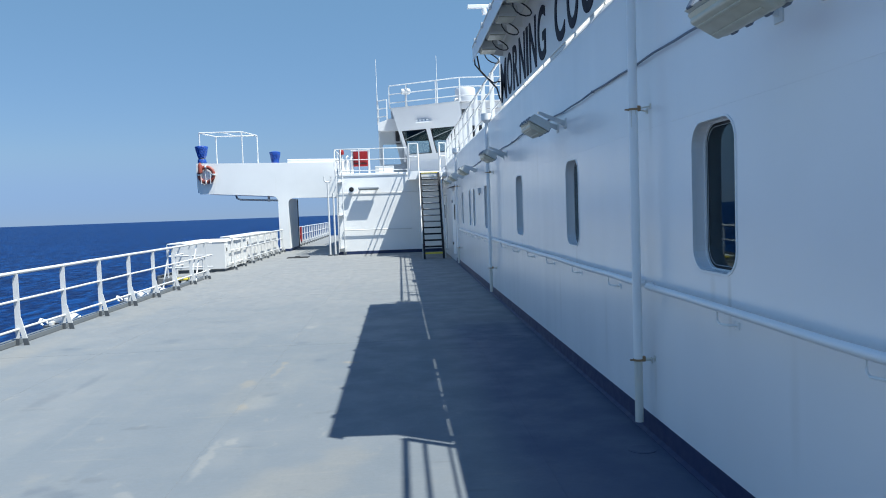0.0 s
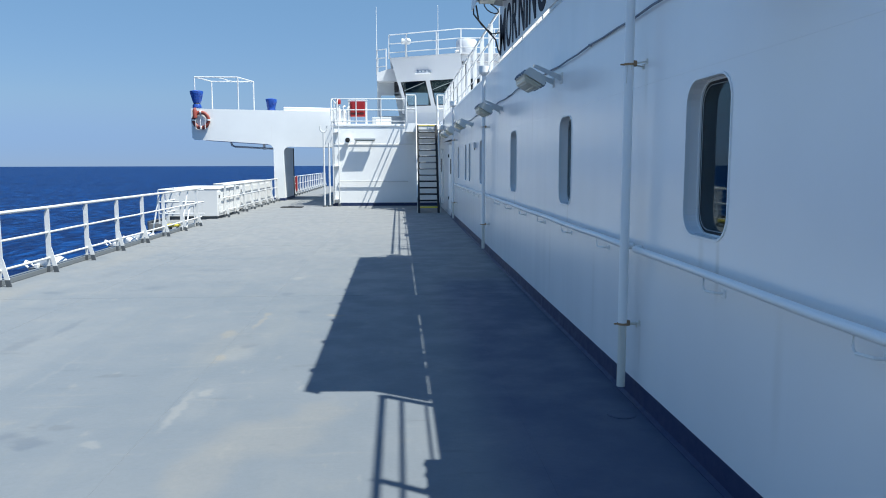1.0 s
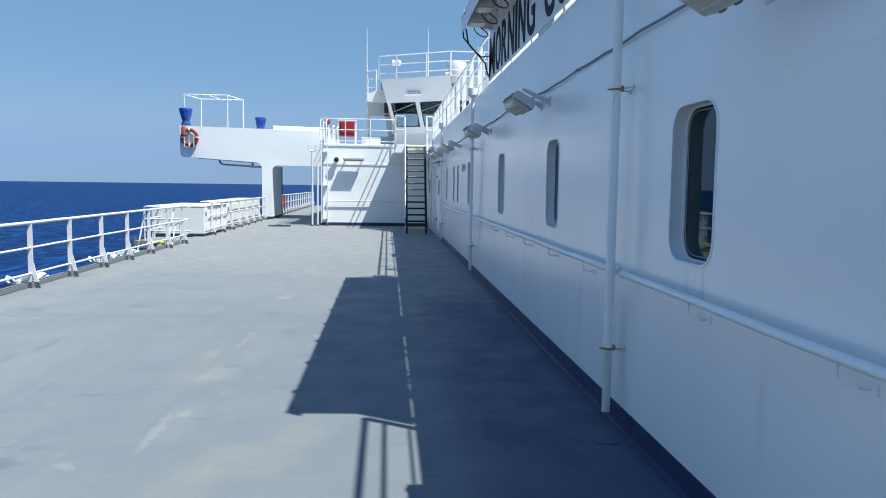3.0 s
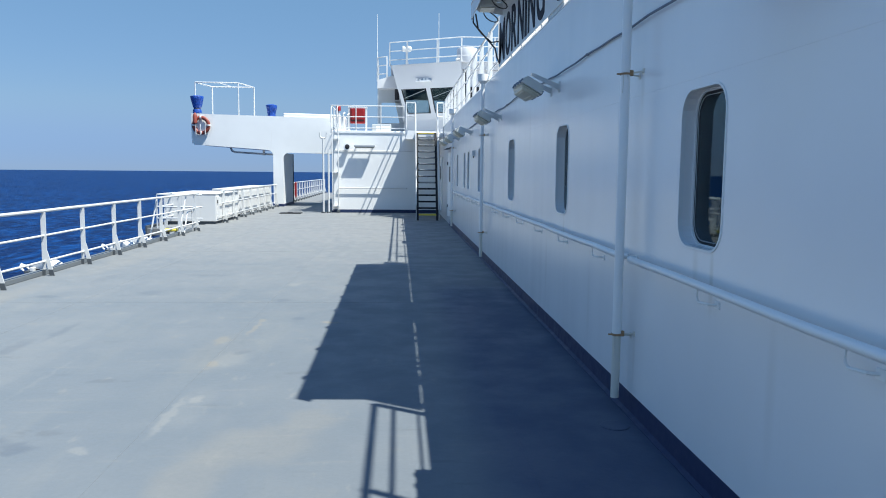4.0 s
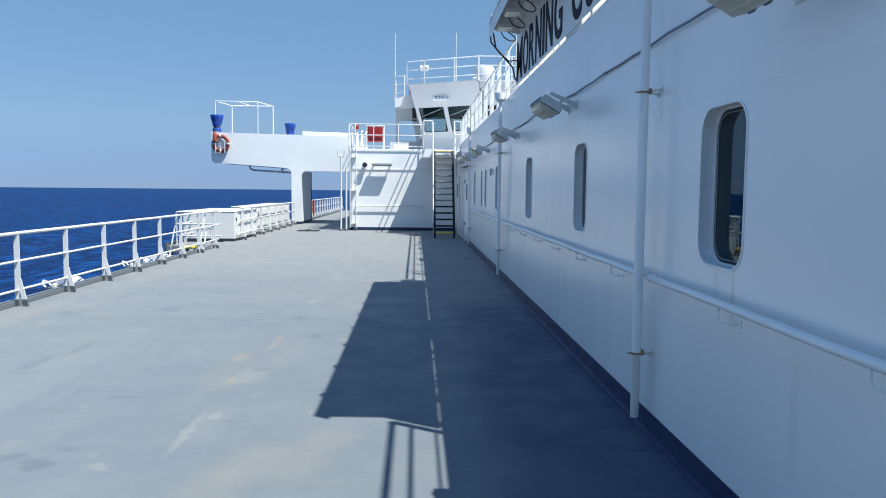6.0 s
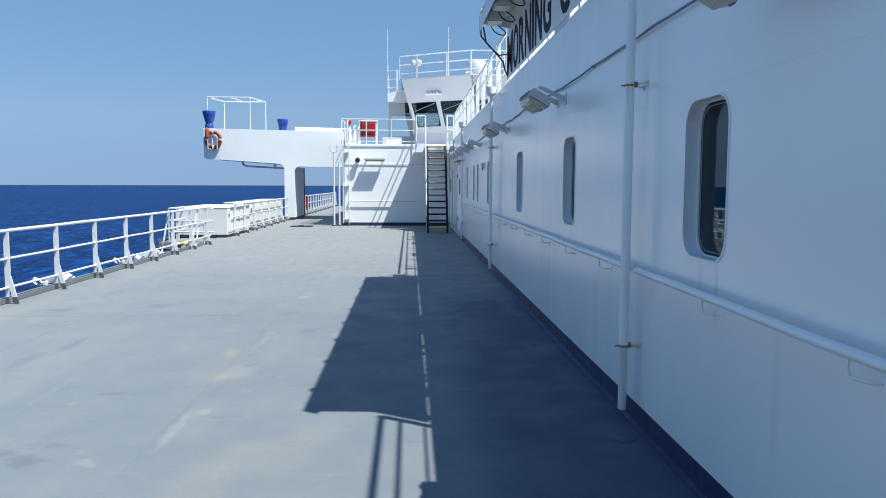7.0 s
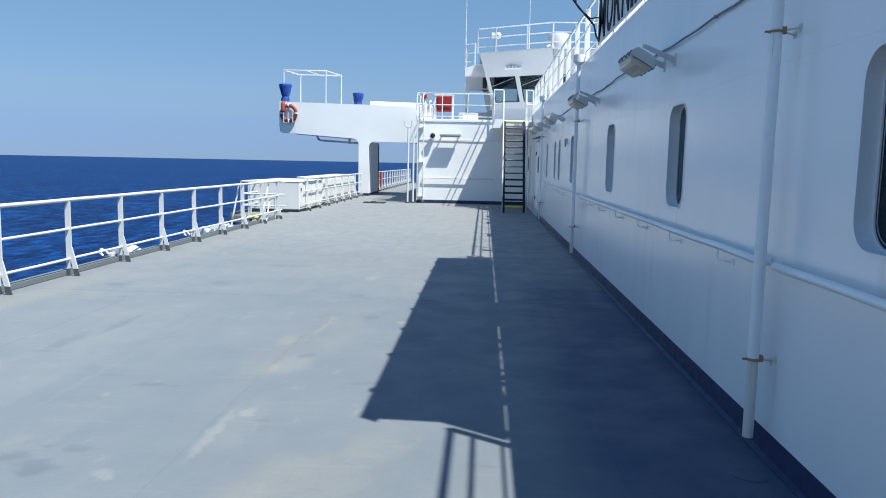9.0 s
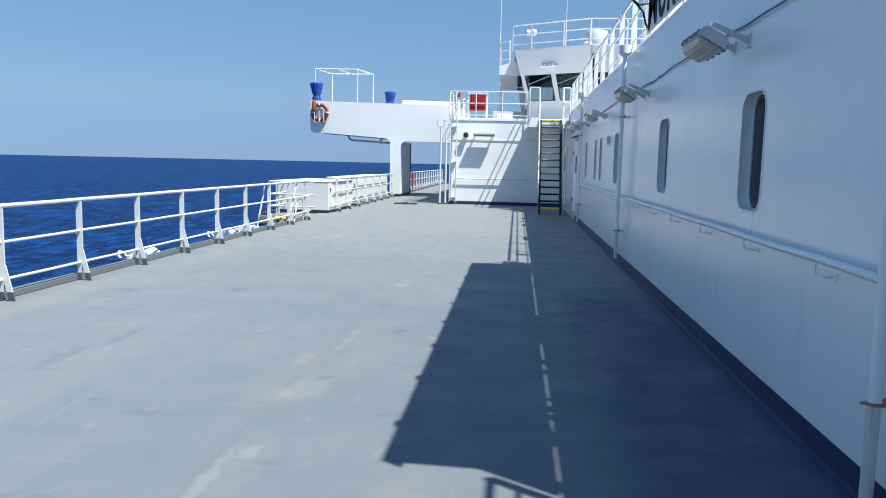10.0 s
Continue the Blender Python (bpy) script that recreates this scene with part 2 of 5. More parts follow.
def deck_paint():
    m, t, b = principled("deck_paint", 0.62)
    v = texcoord(t)
    big = noise_tex(t, v, 0.33, 4, 0.6)
    mid = noise_tex(t, v, 1.7, 5, 0.6)
    fine = noise_tex(t, v, 26.0, 4, 0.7)
    long = noise_tex(t, texcoord(t, (1.6, 0.18, 1)), 1.2, 4, 0.6)
    col = mixed(t, ramp(t, big, 0.3, 0.72), (0.127, 0.145, 0.160), (0.145, 0.160, 0.172))
    col = mixed(t, ramp(t, long, 0.52, 0.75, 0, 0.45), col, (0.176, 0.182, 0.174))
    col = mixed(t, ramp(t, mid, 0.60, 0.80, 0, 0.5), col, (0.186, 0.184, 0.170))
    col = mixed(t, ramp(t, mid, 0.22, 0.36, 0.4, 0), col, (0.122, 0.138, 0.144))
    # worn and stained spots: x, y, half width, half length, strength, colour
    pale, warm, wet = (0.225, 0.224, 0.208), (0.218, 0.200, 0.164), (0.084, 0.100, 0.122)
    rust = (0.27, 0.225, 0.15)
    spots = ((-1.45, 5.30, 0.045, 0.52, 0.7, pale), (-1.36, 5.66, 0.05, 0.10, 0.8, pale), (-1.33, 5.55, 0.13, 0.6, 0.22, pale),
             (-1.36, 6.85, 0.17, 0.32, 0.55, pale), (-1.33, 7.08, 0.08, 0.11, 0.75, wet), (-1.50, 6.68, 0.06, 0.16, 0.5, rust),
             (-1.62, 7.62, 0.08, 0.20, 0.5, rust), (-1.41, 8.2, 0.035, 0.40, 0.5, rust), (-1.40, 8.62, 0.04, 0.12, 0.6, rust),
             (-1.55, 7.2, 0.30, 0.85, 0.22, warm), (-0.72, 4.7, 0.42, 0.40, 0.4, warm), (-1.02, 4.2, 0.22, 0.5, 0.4, warm), (-0.45, 5.15, 0.22, 0.25, 0.4, warm),
             (-2.40, 4.80, 0.10, 0.11, 0.85, wet), (-2.20, 4.70, 0.14, 0.11, 0.85, wet), (-1.80, 4.62, 0.07, 0.07, 0.6, pale),
             (-3.52, 7.3, 0.10, 0.42, 0.8, wet), (-3.38, 8.05, 0.05, 0.5, 0.7, wet), (-2.75, 6.3, 0.03, 0.7, 0.28, pale),
             (-4.56, 10.25, 0.18, 0.12, 0.8, wet), (-3.3, 10.6, 0.16, 0.2, 0.6, wet), (-1.36, 9.95, 0.11, 0.14, 0.8, wet), (-1.02, 8.7, 0.10, 0.08, 0.7, wet), (-0.62, 8.5, 0.10, 0.07, 0.7, rust),
             (-1.42, 11.31, 0.10, 0.18, 0.85, pale), (-1.40, 15.0, 0.16, 0.3, 0.85, pale), (-1.6, 13.4, 0.06, 0.3, 0.5, wet), (-2.9, 14.6, 0.05, 0.5, 0.5, wet),
             (-3.4, 20.0, 0.07, 0.9, 0.6, wet), (-4.2, 18.2, 0.06, 1.1, 0.6, wet), (-2.2, 16.4, 0.3, 0.2, 0.4, wet), (-2.9, 12.3, 0.4, 0.16, 0.45, wet),
             (-3.6, 17.5, 0.5, 0.9, 0.45, pale), (0.75, 14.8, 0.12, 0.9, 0.35, pale), (-4.4, 11.9, 0.12, 0.7, 0.5, wet), (-5.1, 9.4, 0.3, 2.2, 0.5, warm), (-4.9, 15.0, 0.4, 3.0, 0.5, warm),
             (-3.1, 22.0, 0.6, 1.0, 0.45, pale), (-1.2, 24.5, 0.4, 1.6, 0.4, pale), (1.55, 5.1, 0.14, 0.3, 0.5, pale))
    warp = t.nodes.new("ShaderNodeTexNoise")
    warp.inputs["Scale"].default_value, warp.inputs["Detail"].default_value = 6.5, 7
    t.links.new(v, warp.inputs["Vector"])
    off = t.nodes.new("ShaderNodeVectorMath")
    off.operation = "MULTIPLY_ADD"
    off.inputs[1].default_value = (0.16, 0.26, 0)
    t.links.new(warp.outputs["Color"], off.inputs[0])
    t.links.new(v, off.inputs[2])
    for x, y, rx, ry, amount, tone in spots:
        d = t.nodes.new("ShaderNodeVectorMath")
        d.operation = "SUBTRACT"
        d.inputs[1].default_value = (x + 0.08, y + 0.13, 0)
        t.links.new(off.outputs[0], d.inputs[0])
        e = t.nodes.new("ShaderNodeVectorMath")
        e.operation = "MULTIPLY"
        e.inputs[1].default_value = (1 / rx, 1 / ry, 0)
        t.links.new(d.outputs[0], e.inputs[0])
        r = t.nodes.new("ShaderNodeVectorMath")
        r.operation = "LENGTH"
        t.links.new(e.outputs[0], r.inputs[0])
        col = mixed(t, ramp(t, r.outputs["Value"], 0.45, 1.20, amount * 0.66, 0), col, tone)
    scuff = noise_tex(t, texcoord(t, (1.0, 0.42, 1)), 5.5, 6, 0.62)
    col = mixed(t, ramp(t, scuff, 0.60, 0.72, 0, 0.45), col, (0.205, 0.205, 0.190))
    col = mixed(t, ramp(t, scuff, 0.26, 0.38, 0.4, 0), col, (0.110, 0.126, 0.132))
    brush = noise_tex(t, texcoord(t, (0.35, 3.2, 1)), 3.0, 5, 0.6)
    col = mixed(t, ramp(t, brush, 0.58, 0.74, 0, 0.35), col, (0.20, 0.198, 0.182))
    col = mixed(t, ramp(t, fine, 0.35, 0.75, 0, 0.2), col, (0.10, 0.115, 0.12))
    # paler, more neutral deck colour forward, coming in from y 9 to 24
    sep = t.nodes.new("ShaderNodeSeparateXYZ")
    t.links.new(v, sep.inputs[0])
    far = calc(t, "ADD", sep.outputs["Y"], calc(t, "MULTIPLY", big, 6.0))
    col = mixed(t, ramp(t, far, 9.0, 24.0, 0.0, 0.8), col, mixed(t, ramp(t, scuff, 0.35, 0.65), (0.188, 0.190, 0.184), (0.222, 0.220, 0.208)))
    # dark scrapes across the deck
    scrape = noise_tex(t, texcoord(t, (0.55, 2.6, 1)), 1.9, 3, 0.5)
    col = mixed(t, calc(t, "MULTIPLY", ramp(t, scrape, 0.655, 0.71, 0, 0.45), ramp(t, scuff, 0.42, 0.55)), col, (0.100, 0.110, 0.118))
    # newer, darker coat along the house, with the shade there put into its colour
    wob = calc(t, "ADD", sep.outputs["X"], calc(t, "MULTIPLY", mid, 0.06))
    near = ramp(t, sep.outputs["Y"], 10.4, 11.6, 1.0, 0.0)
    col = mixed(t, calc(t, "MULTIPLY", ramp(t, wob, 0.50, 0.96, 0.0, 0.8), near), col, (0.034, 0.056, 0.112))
    # a lighter coat outboard
    coat = calc(t, "MULTIPLY", ramp(t, wob, -2.95, -2.90, 1.0, 0.0), ramp(t, wob, -3.62, -3.57, 0.0, 0.12))
    col = mixed(t, calc(t, "MULTIPLY", coat, ramp(t, sep.outputs["Y"], 9.0, 9.2, 1.0, 0.0)), col, (0.20, 0.205, 0.198))
    t.links.new(col, b.inputs["Base Color"])
    b.inputs["Diffuse Roughness"].default_value = 0.9
    t.links.new(ramp(t, mid, 0.3, 0.7, 0.5, 0.72), b.inputs["Roughness"])
    h = calc(t, "ADD", calc(t, "MULTIPLY", fine, 0.12), calc(t, "MULTIPLY", mid, 0.35))
    bumped(t, b, h, 0.55, 0.02)
    return m


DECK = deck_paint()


def sea_water():
    m, t, b = principled("sea_water", 0.4)
    b.inputs["IOR"].default_value = 1.14
    a = noise_tex(t, texcoord(t, (0.22, 0.075, 1)), 1.0, 5, 0.6)
    c = noise_tex(t, texcoord(t, (1, 1.6, 1)), 0.02, 4, 0.6)
    col = mixed(t, ramp(t, c, 0.3, 0.7), (0.0008, 0.0105, 0.058), (0.0014, 0.0160, 0.078))
    col = mixed(t, ramp(t, a, 0.46, 0.66, 0, 0.9), col, (0.0036, 0.037, 0.150))
    ripple = noise_tex(t, texcoord(t, (0.62, 0.19, 1)), 1.0, 6, 0.7)
    col = mixed(t, ramp(t, ripple, 0.52, 0.61, 0, 0.9), col, (0.0062, 0.052, 0.190))
    col = mixed(t, ramp(t, ripple, 0.38, 0.48, 0.75, 0), col, (0.0003, 0.0052, 0.031))
    swell = noise_tex(t, texcoord(t, (0.05, 0.02, 1)), 1.0, 4, 0.6)
    col = mixed(t, ramp(t, swell, 0.36, 0.50, 0.4, 0), col, (0.0003, 0.0044, 0.027))
    t.links.new(col, b.inputs["Base Color"])
    b.inputs["Specular IOR Level"].default_value = 0.34
    bumped(t, b, noise_tex(t, texcoord(t, (0.55, 1.0, 1)), 0.55, 5, 0.6), 1.0, 1.0)
    return m


SEA = sea_water()


# ---- mesh helpers ----
def add_box(bm, x0, x1, y0, y1, z0, z1, bevel=0.0, seg=1):
    made = bmesh.ops.create_cube(bm, size=1.0, matrix=Matrix.Translation(((x0 + x1) / 2, (y0 + y1) / 2, (z0 + z1) / 2)) @ Matrix.Diagonal((x1 - x0, y1 - y0, z1 - z0, 1)))
    if bevel:
        edges = list({e for v in made["verts"] for e in v.link_edges})
        bmesh.ops.bevel(bm, geom=edges, offset=bevel, segments=seg, profile=0.5, affect="EDGES")
    return made["verts"]


def add_rod(bm, a, b, r, r2=None, seg=10):
    a, b = Vector(a), Vector(b)
    d = b - a
    m = Matrix.Translation((a + b) / 2) @ d.to_track_quat("Z", "Y").to_matrix().to_4x4()
    bmesh.ops.create_cone(bm, cap_ends=True, segments=seg, radius1=r, radius2=r if r2 is None else r2, depth=d.length, matrix=m)


def add_tube(bm, pts, r, seg=8):
    """A round bar along a line of points, with mitred bends."""
    pts = [Vector(p) for p in pts]
    rings = []
    up = Vector((0.013, 0.021, 1))
    for i, p in enumerate(pts):
        d = (pts[min(i + 1, len(pts) - 1)] - pts[max(i - 1, 0)]).normalized()
        s = d.cross(up)
        if s.length < 1e-3:
            s = d.cross(Vector((1, 0, 0)))
        s.normalize()
        n = s.cross(d).normalized()
        k = 1.0
        if 0 < i < len(pts) - 1:
            c = (pts[i + 1] - p).normalized().dot((p - pts[i - 1]).normalized())
            k = min(1.4, 1 / max(0.3, math.sqrt(max(0.05, (1 + c) / 2))))
        rings.append([bm.verts.new(p + (s * math.cos(a) + n * math.sin(a)) * r * (k if 0 < i < len(pts) - 1 else 1)) for a in (2 * math.pi * j / seg for j in range(seg))])
    for q, w in zip(rings, rings[1:]):
        for j in range(seg):
            bm.faces.new((q[j], q[(j + 1) % seg], w[(j + 1) % seg], w[j]))
    bm.faces.new(list(reversed(rings[0])))
    bm.faces.new(rings[-1])


def add_prism(bm, outline, axis, lo, hi):
    """A flat outline pulled along an axis: 'x' takes (y, z), 'y' takes (x, z), 'z' takes (x, y)."""
    put = {"x": lambda p, h: (h, p[0], p[1]), "y": lambda p, h: (p[0], h, p[1]), "z": lambda p, h: (p[0], p[1], h)}[axis]
    a = [bm.verts.new(put(p, lo)) for p in outline]
    b = [bm.verts.new(put(p, hi)) for p in outline]
    n = len(a)
    bm.faces.new(list(reversed(a)))
    bm.faces.new(b)
    for i in range(n):
        bm.faces.new((a[i], a[(i + 1) % n], b[(i + 1) % n], b[i]))


def lathe(bm, profile, centre, seg=20):
    """A turned shape: profile of (radius, z) about the upright line through centre."""
    cx, cy, cz = centre
    rings = [[bm.verts.new((cx + r * math.cos(2 * math.pi * j / seg), cy + r * math.sin(2 * math.pi * j / seg), cz + z)) for j in range(seg)] for r, z in profile]
    for q, w in zip(rings, rings[1:]):
        for j in range(seg):
            bm.faces.new((q[j], q[(j + 1) % seg], w[(j + 1) % seg], w[j]))
    bm.faces.new(list(reversed(rings[0])))
    bm.faces.new(rings[-1])


def mesh_of(name, bm, material, smooth=False):
    bmesh.ops.recalc_face_normals(bm, faces=bm.faces)
    me = bpy.data.meshes.new(name)
    bm.to_mesh(me)
    bm.free()
    me.materials.append(material)
    if smooth:
        for p in me.polygons:
            p.use_smooth = True
        me.set_sharp_from_angle(angle=radians(40))
    return me


def part(name, bm, material, parent, label="", smooth=False):
    ob = new(name, mesh_of(name, bm, material, smooth))
    ob.parent = parent
    return tagged(ob, label)


def thing(name, place, label, category, group="", kind=""):
    ob = new(name)
    ob.empty_display_size = 0.1
    ob.location = place
    return tagged(ob, label, category, group, kind)


def solid(name, bm, material, label, category, kind="structure", smooth=False):
    return tagged(new(name, mesh_of(name, bm, material, smooth)), label, category, "", kind)


def bms():
    return bmesh.new()


def rounded(w, h, r, n=6):
    """A rounded rectangle about the origin, anticlockwise."""
    pts = []
    for cx, cy, a0 in ((w / 2 - r, h / 2 - r, 0), (-w / 2 + r, h / 2 - r, 90), (-w / 2 + r, -h / 2 + r, 180), (w / 2 - r, -h / 2 + r, 270)):
        for i in range(n + 1):
            a = radians(a0 + 90 * i / n)
            pts.append((cx + r * math.cos(a), cy + r * math.sin(a)))
    return pts


def add_ring(bm, outer, inner, axis_x0, axis_x1, cy, cz):
    """A frame between two outlines in the y, z plane, from one x to another."""
    rows = []
    for pts, x in ((outer, axis_x0), (inner, axis_x0), (inner, axis_x1), (outer, axis_x1)):
        rows.append([bm.verts.new((x, cy + p[0], cz + p[1])) for p in pts])
    n = len(outer)
    for k in range(4):
        q, w = rows[k], rows[(k + 1) % 4]
        for j in range(n):
            bm.faces.new((q[j], q[(j + 1) % n], w[(j + 1) % n], w[j]))


# ---- sea and deck ----
bm = bms()
bmesh.ops.create_circle(bm, cap_ends=True, segments=160, radius=4900, matrix=Matrix.Translation((0, 0, -12)))
solid("water", bm, SEA, "deep blue open sea with small wind waves", "sea")

bm = bms()
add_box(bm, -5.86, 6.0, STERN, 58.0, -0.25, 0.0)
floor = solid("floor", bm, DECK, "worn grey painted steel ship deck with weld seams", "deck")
bm = bms()
add_box(bm, -5.90, -5.70, STERN, 58.0, -2.2, -0.255)
solid("hull_side", bm, HULLWHITE, "white painted steel ship side below the deck edge", "hull")


def weld(name, pts, r=0.0035):
    bm = bms()
    add_tube(bm, pts, r, 6)
    ob = part(name, bm, DECK, floor)
    return ob


for x in (-1.52, -3.95, 0.92):
    weld("weld_seam", [(x + 0.004 * math.sin(i * 1.7), STERN + 1 + i * 1.5, -0.001) for i in range(31)])
for y in (3.2, 9.78, 15.9, 22.1, 28.2):
    weld("weld_seam", [(-5.6 + i * 0.9, y + 0.005 * math.sin(i * 2.1), -0.0016) for i in range(9)])
bm = bms()
lathe(bm, [(0.10, -0.01), (0.10, 0.004), (0.085, 0.006), (0.03, 0.004)], (1.62, 4.98, 0), 16)
part("scupper_cover", bm, DECK, floor, "round painted scupper cover")
bm = bms()
for y0, y1 in ((STERN, 21.6), (27.6, 58.0)):
    add_box(bm, -5.62, -5.508, y0, y1, 0.0, 0.08, 0.008)
solid("kerb", bm, CURB, "mid grey steel kerb along the deck edge", "kerb")

# ---- long house wall with its windows ----
CELL_T = 0.105
WINDOWS = [(4.175, 0.592), (7.69, 0.55), (11.13, 0.57), (15.45, 0.58), (17.95, 0.41), (19.0, 0.41), (21.2, 0.41), (-0.4, 0.60), (-4.4, 0.60)]
WIN_Z, WIN_H = 1.742, 0.884
bm = bms()
edges_y = sorted((y - w / 2 - 0.12, y + w / 2 + 0.12, y, w) for y, w in WINDOWS)
cuts = [STERN]
for lo, hi, y, w in edges_y:
    cuts += [lo, hi]
cuts += [24.25]


def plain_cell(lo, hi, z0=0.0, z1=TOP):
    add_box(bm, WALL, WALL + CELL_T, lo, hi, z0, z1)


for i in range(0, len(cuts), 2):
    plain_cell(cuts[i], cuts[i + 1])
for lo, hi, y, w in edges_y:
    hole = rounded(w, WIN_H, 0.14, 6)
    c0, c1, d0, d1 = lo - y, hi - y, -WIN_Z, TOP - WIN_Z
    outer = []
    for k, p in enumerate(hole):
        corner = k // 7
        tgt = ((c1, d1), (c0, d1), (c0, d0), (c1, d0))[corner]
        i = k % 7
        vertical_first = corner in (0, 2)
        if i == 3:
            outer.append(tgt)
        elif (i < 3) == vertical_first:
            outer.append((tgt[0], p[1]))
        else:
            outer.append((p[0], tgt[1]))
    add_ring(bm, outer, hole, WALL, WALL + CELL_T, y, WIN_Z)
# doorway near the stair
add_box(bm, WALL, WALL + CELL_T, 24.25, 25.05, 2.36, TOP)
add_box(bm, WALL, WALL + CELL_T, 24.25, 25.05, 0.0, 0.22)
add_box(bm, WALL, WALL + CELL_T, 25.05, 45.0, 0.0, TOP)
bmesh.ops.remove_doubles(bm, verts=bm.verts, dist=0.0004)
wall = solid("wall_house", bm, HULLWHITE, "long white painted steel deckhouse wall in shade", "wall")

bm = bms()
add_prism(bm, [(WALL - 0.012, 0.0), (WALL - 0.002, 0.145), (WALL + 0.02, 0.145), (WALL + 0.02, 0.0)], "y", STERN, 24.2)
solid("baseboard", bm, NAVY, "dark navy painted band along the foot of the wall", "skirting")
bm = bms()
add_prism(bm, [(WALL - 0.045, 0.0), (WALL - 0.045, 0.006), (WALL - 0.012, 0.02), (WALL - 0.012, 0.0)], "y", STERN, 24.2)
part("weld_fillet", bm, NAVY, wall)
for z, amp in ((2.245, 0.003),):
    bm = bms()
    add_tube(bm, [(WALL - 0.0005, -15 + i * 0.8, z + amp * math.sin(i * 1.3)) for i in range(48)], 0.0010, 6)
    part("weld_seam", bm, HULLWHITE, wall)
# gunwale bar with a slanted sunlit face, wider behind the name board
for y0, y1, g in ((STERN, 4.25, 0.06), (4.25, 12.9, 0.24), (12.9, 27.6, 0.06)):
    bm = bms()
    add_prism(bm, [(WALL - 0.003, TOP - 0.006), (WALL - 0.003, TOP), (WALL + g, TOP - 0.01 + 1.5 * (g + 0.003)), (WALL + g + 0.02, TOP - 0.01 + 1.5 * (g + 0.003)), (WALL + g + 0.02, UP), (WALL + (0.10 if g > 0.1 else 0.012), UP), (WALL + (0.10 if g > 0.1 else 0.012), TOP - 0.006)], "y", y0, y1)
    part("gunwale", bm, WHITE, wall, "white sloping waterway plate")

for n, (y, w) in enumerate(WINDOWS):
    win = thing("window_%d" % (n + 1), (WALL, y, WIN_Z), "tall rounded ship window with white rim and dark glass", "window", "house windows", "structure")

    def at_win(name, bm, mat, label="", smooth=False, win=win, y=y):
        bmesh.ops.translate(bm, verts=bm.verts, vec=(-WALL, -y, -WIN_Z))
        return part(name, bm, mat, win, label, smooth)
    bm = bms()
    add_ring(bm, rounded(w + 0.020, WIN_H + 0.020, 0.15), rounded(w - 0.004, WIN_H - 0.004, 0.14), WALL - 0.006, WALL + 0.02, y, WIN_Z)
    at_win("rim", bm, WHITE, "raised white outer rim")
    bm = bms()
    add_ring(bm, rounded(w - 0.002, WIN_H - 0.002, 0.14), rounded(w - 0.018, WIN_H - 0.018, 0.132), WALL + 0.076, WALL + 0.098, y, WIN_Z)
    at_win("window_frame", bm, WHITE)
    bm = bms()
    add_ring(bm, rounded(w - 0.018, WIN_H - 0.018, 0.132), rounded(w - 0.042, WIN_H - 0.042, 0.121), WALL + 0.086, WALL + 0.1035, y, WIN_Z)
    at_win("gasket", bm, RUBBER, "black rubber gasket")
    bm = bms()
    add_prism(bm, [(y + p[0], WIN_Z + p[1]) for p in rounded(w - 0.032, WIN_H - 0.032, 0.125)], "x", WALL + 0.092, WALL + 0.099)
    for v in bm.verts:                                  # glazed a degree out of true
        v.co.x -= 0.0175 * (v.co.y - y)
    at_win("pane", bm, GLASS).visible_shadow = False
    bm = bms()
    add_ring(bm, rounded(w - 0.050, WIN_H - 0.050, 0.118), rounded(w - 0.058, WIN_H - 0.058, 0.115), WALL + 0.0885, WALL + 0.0915, y, WIN_Z)
    for v in bm.verts:
        v.co.x -= 0.0175 * (v.co.y - y)
    at_win("glazing_bead", bm, GREYBOX, "thin worn bead along the glass")

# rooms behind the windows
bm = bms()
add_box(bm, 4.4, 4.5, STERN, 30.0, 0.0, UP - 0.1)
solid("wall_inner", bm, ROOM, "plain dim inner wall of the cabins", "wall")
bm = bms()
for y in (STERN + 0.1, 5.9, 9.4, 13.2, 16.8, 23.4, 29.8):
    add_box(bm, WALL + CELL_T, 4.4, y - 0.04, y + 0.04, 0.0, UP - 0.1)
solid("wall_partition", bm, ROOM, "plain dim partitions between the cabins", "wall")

# ---- upper deck ----
bm = bms()
add_box(bm, WALL + 0.101, 9.0, STERN, 45.0, UP - 0.1, UP)
solid("ceiling", bm, WHITE, "steel upper deck over the cabins", "upper deck")


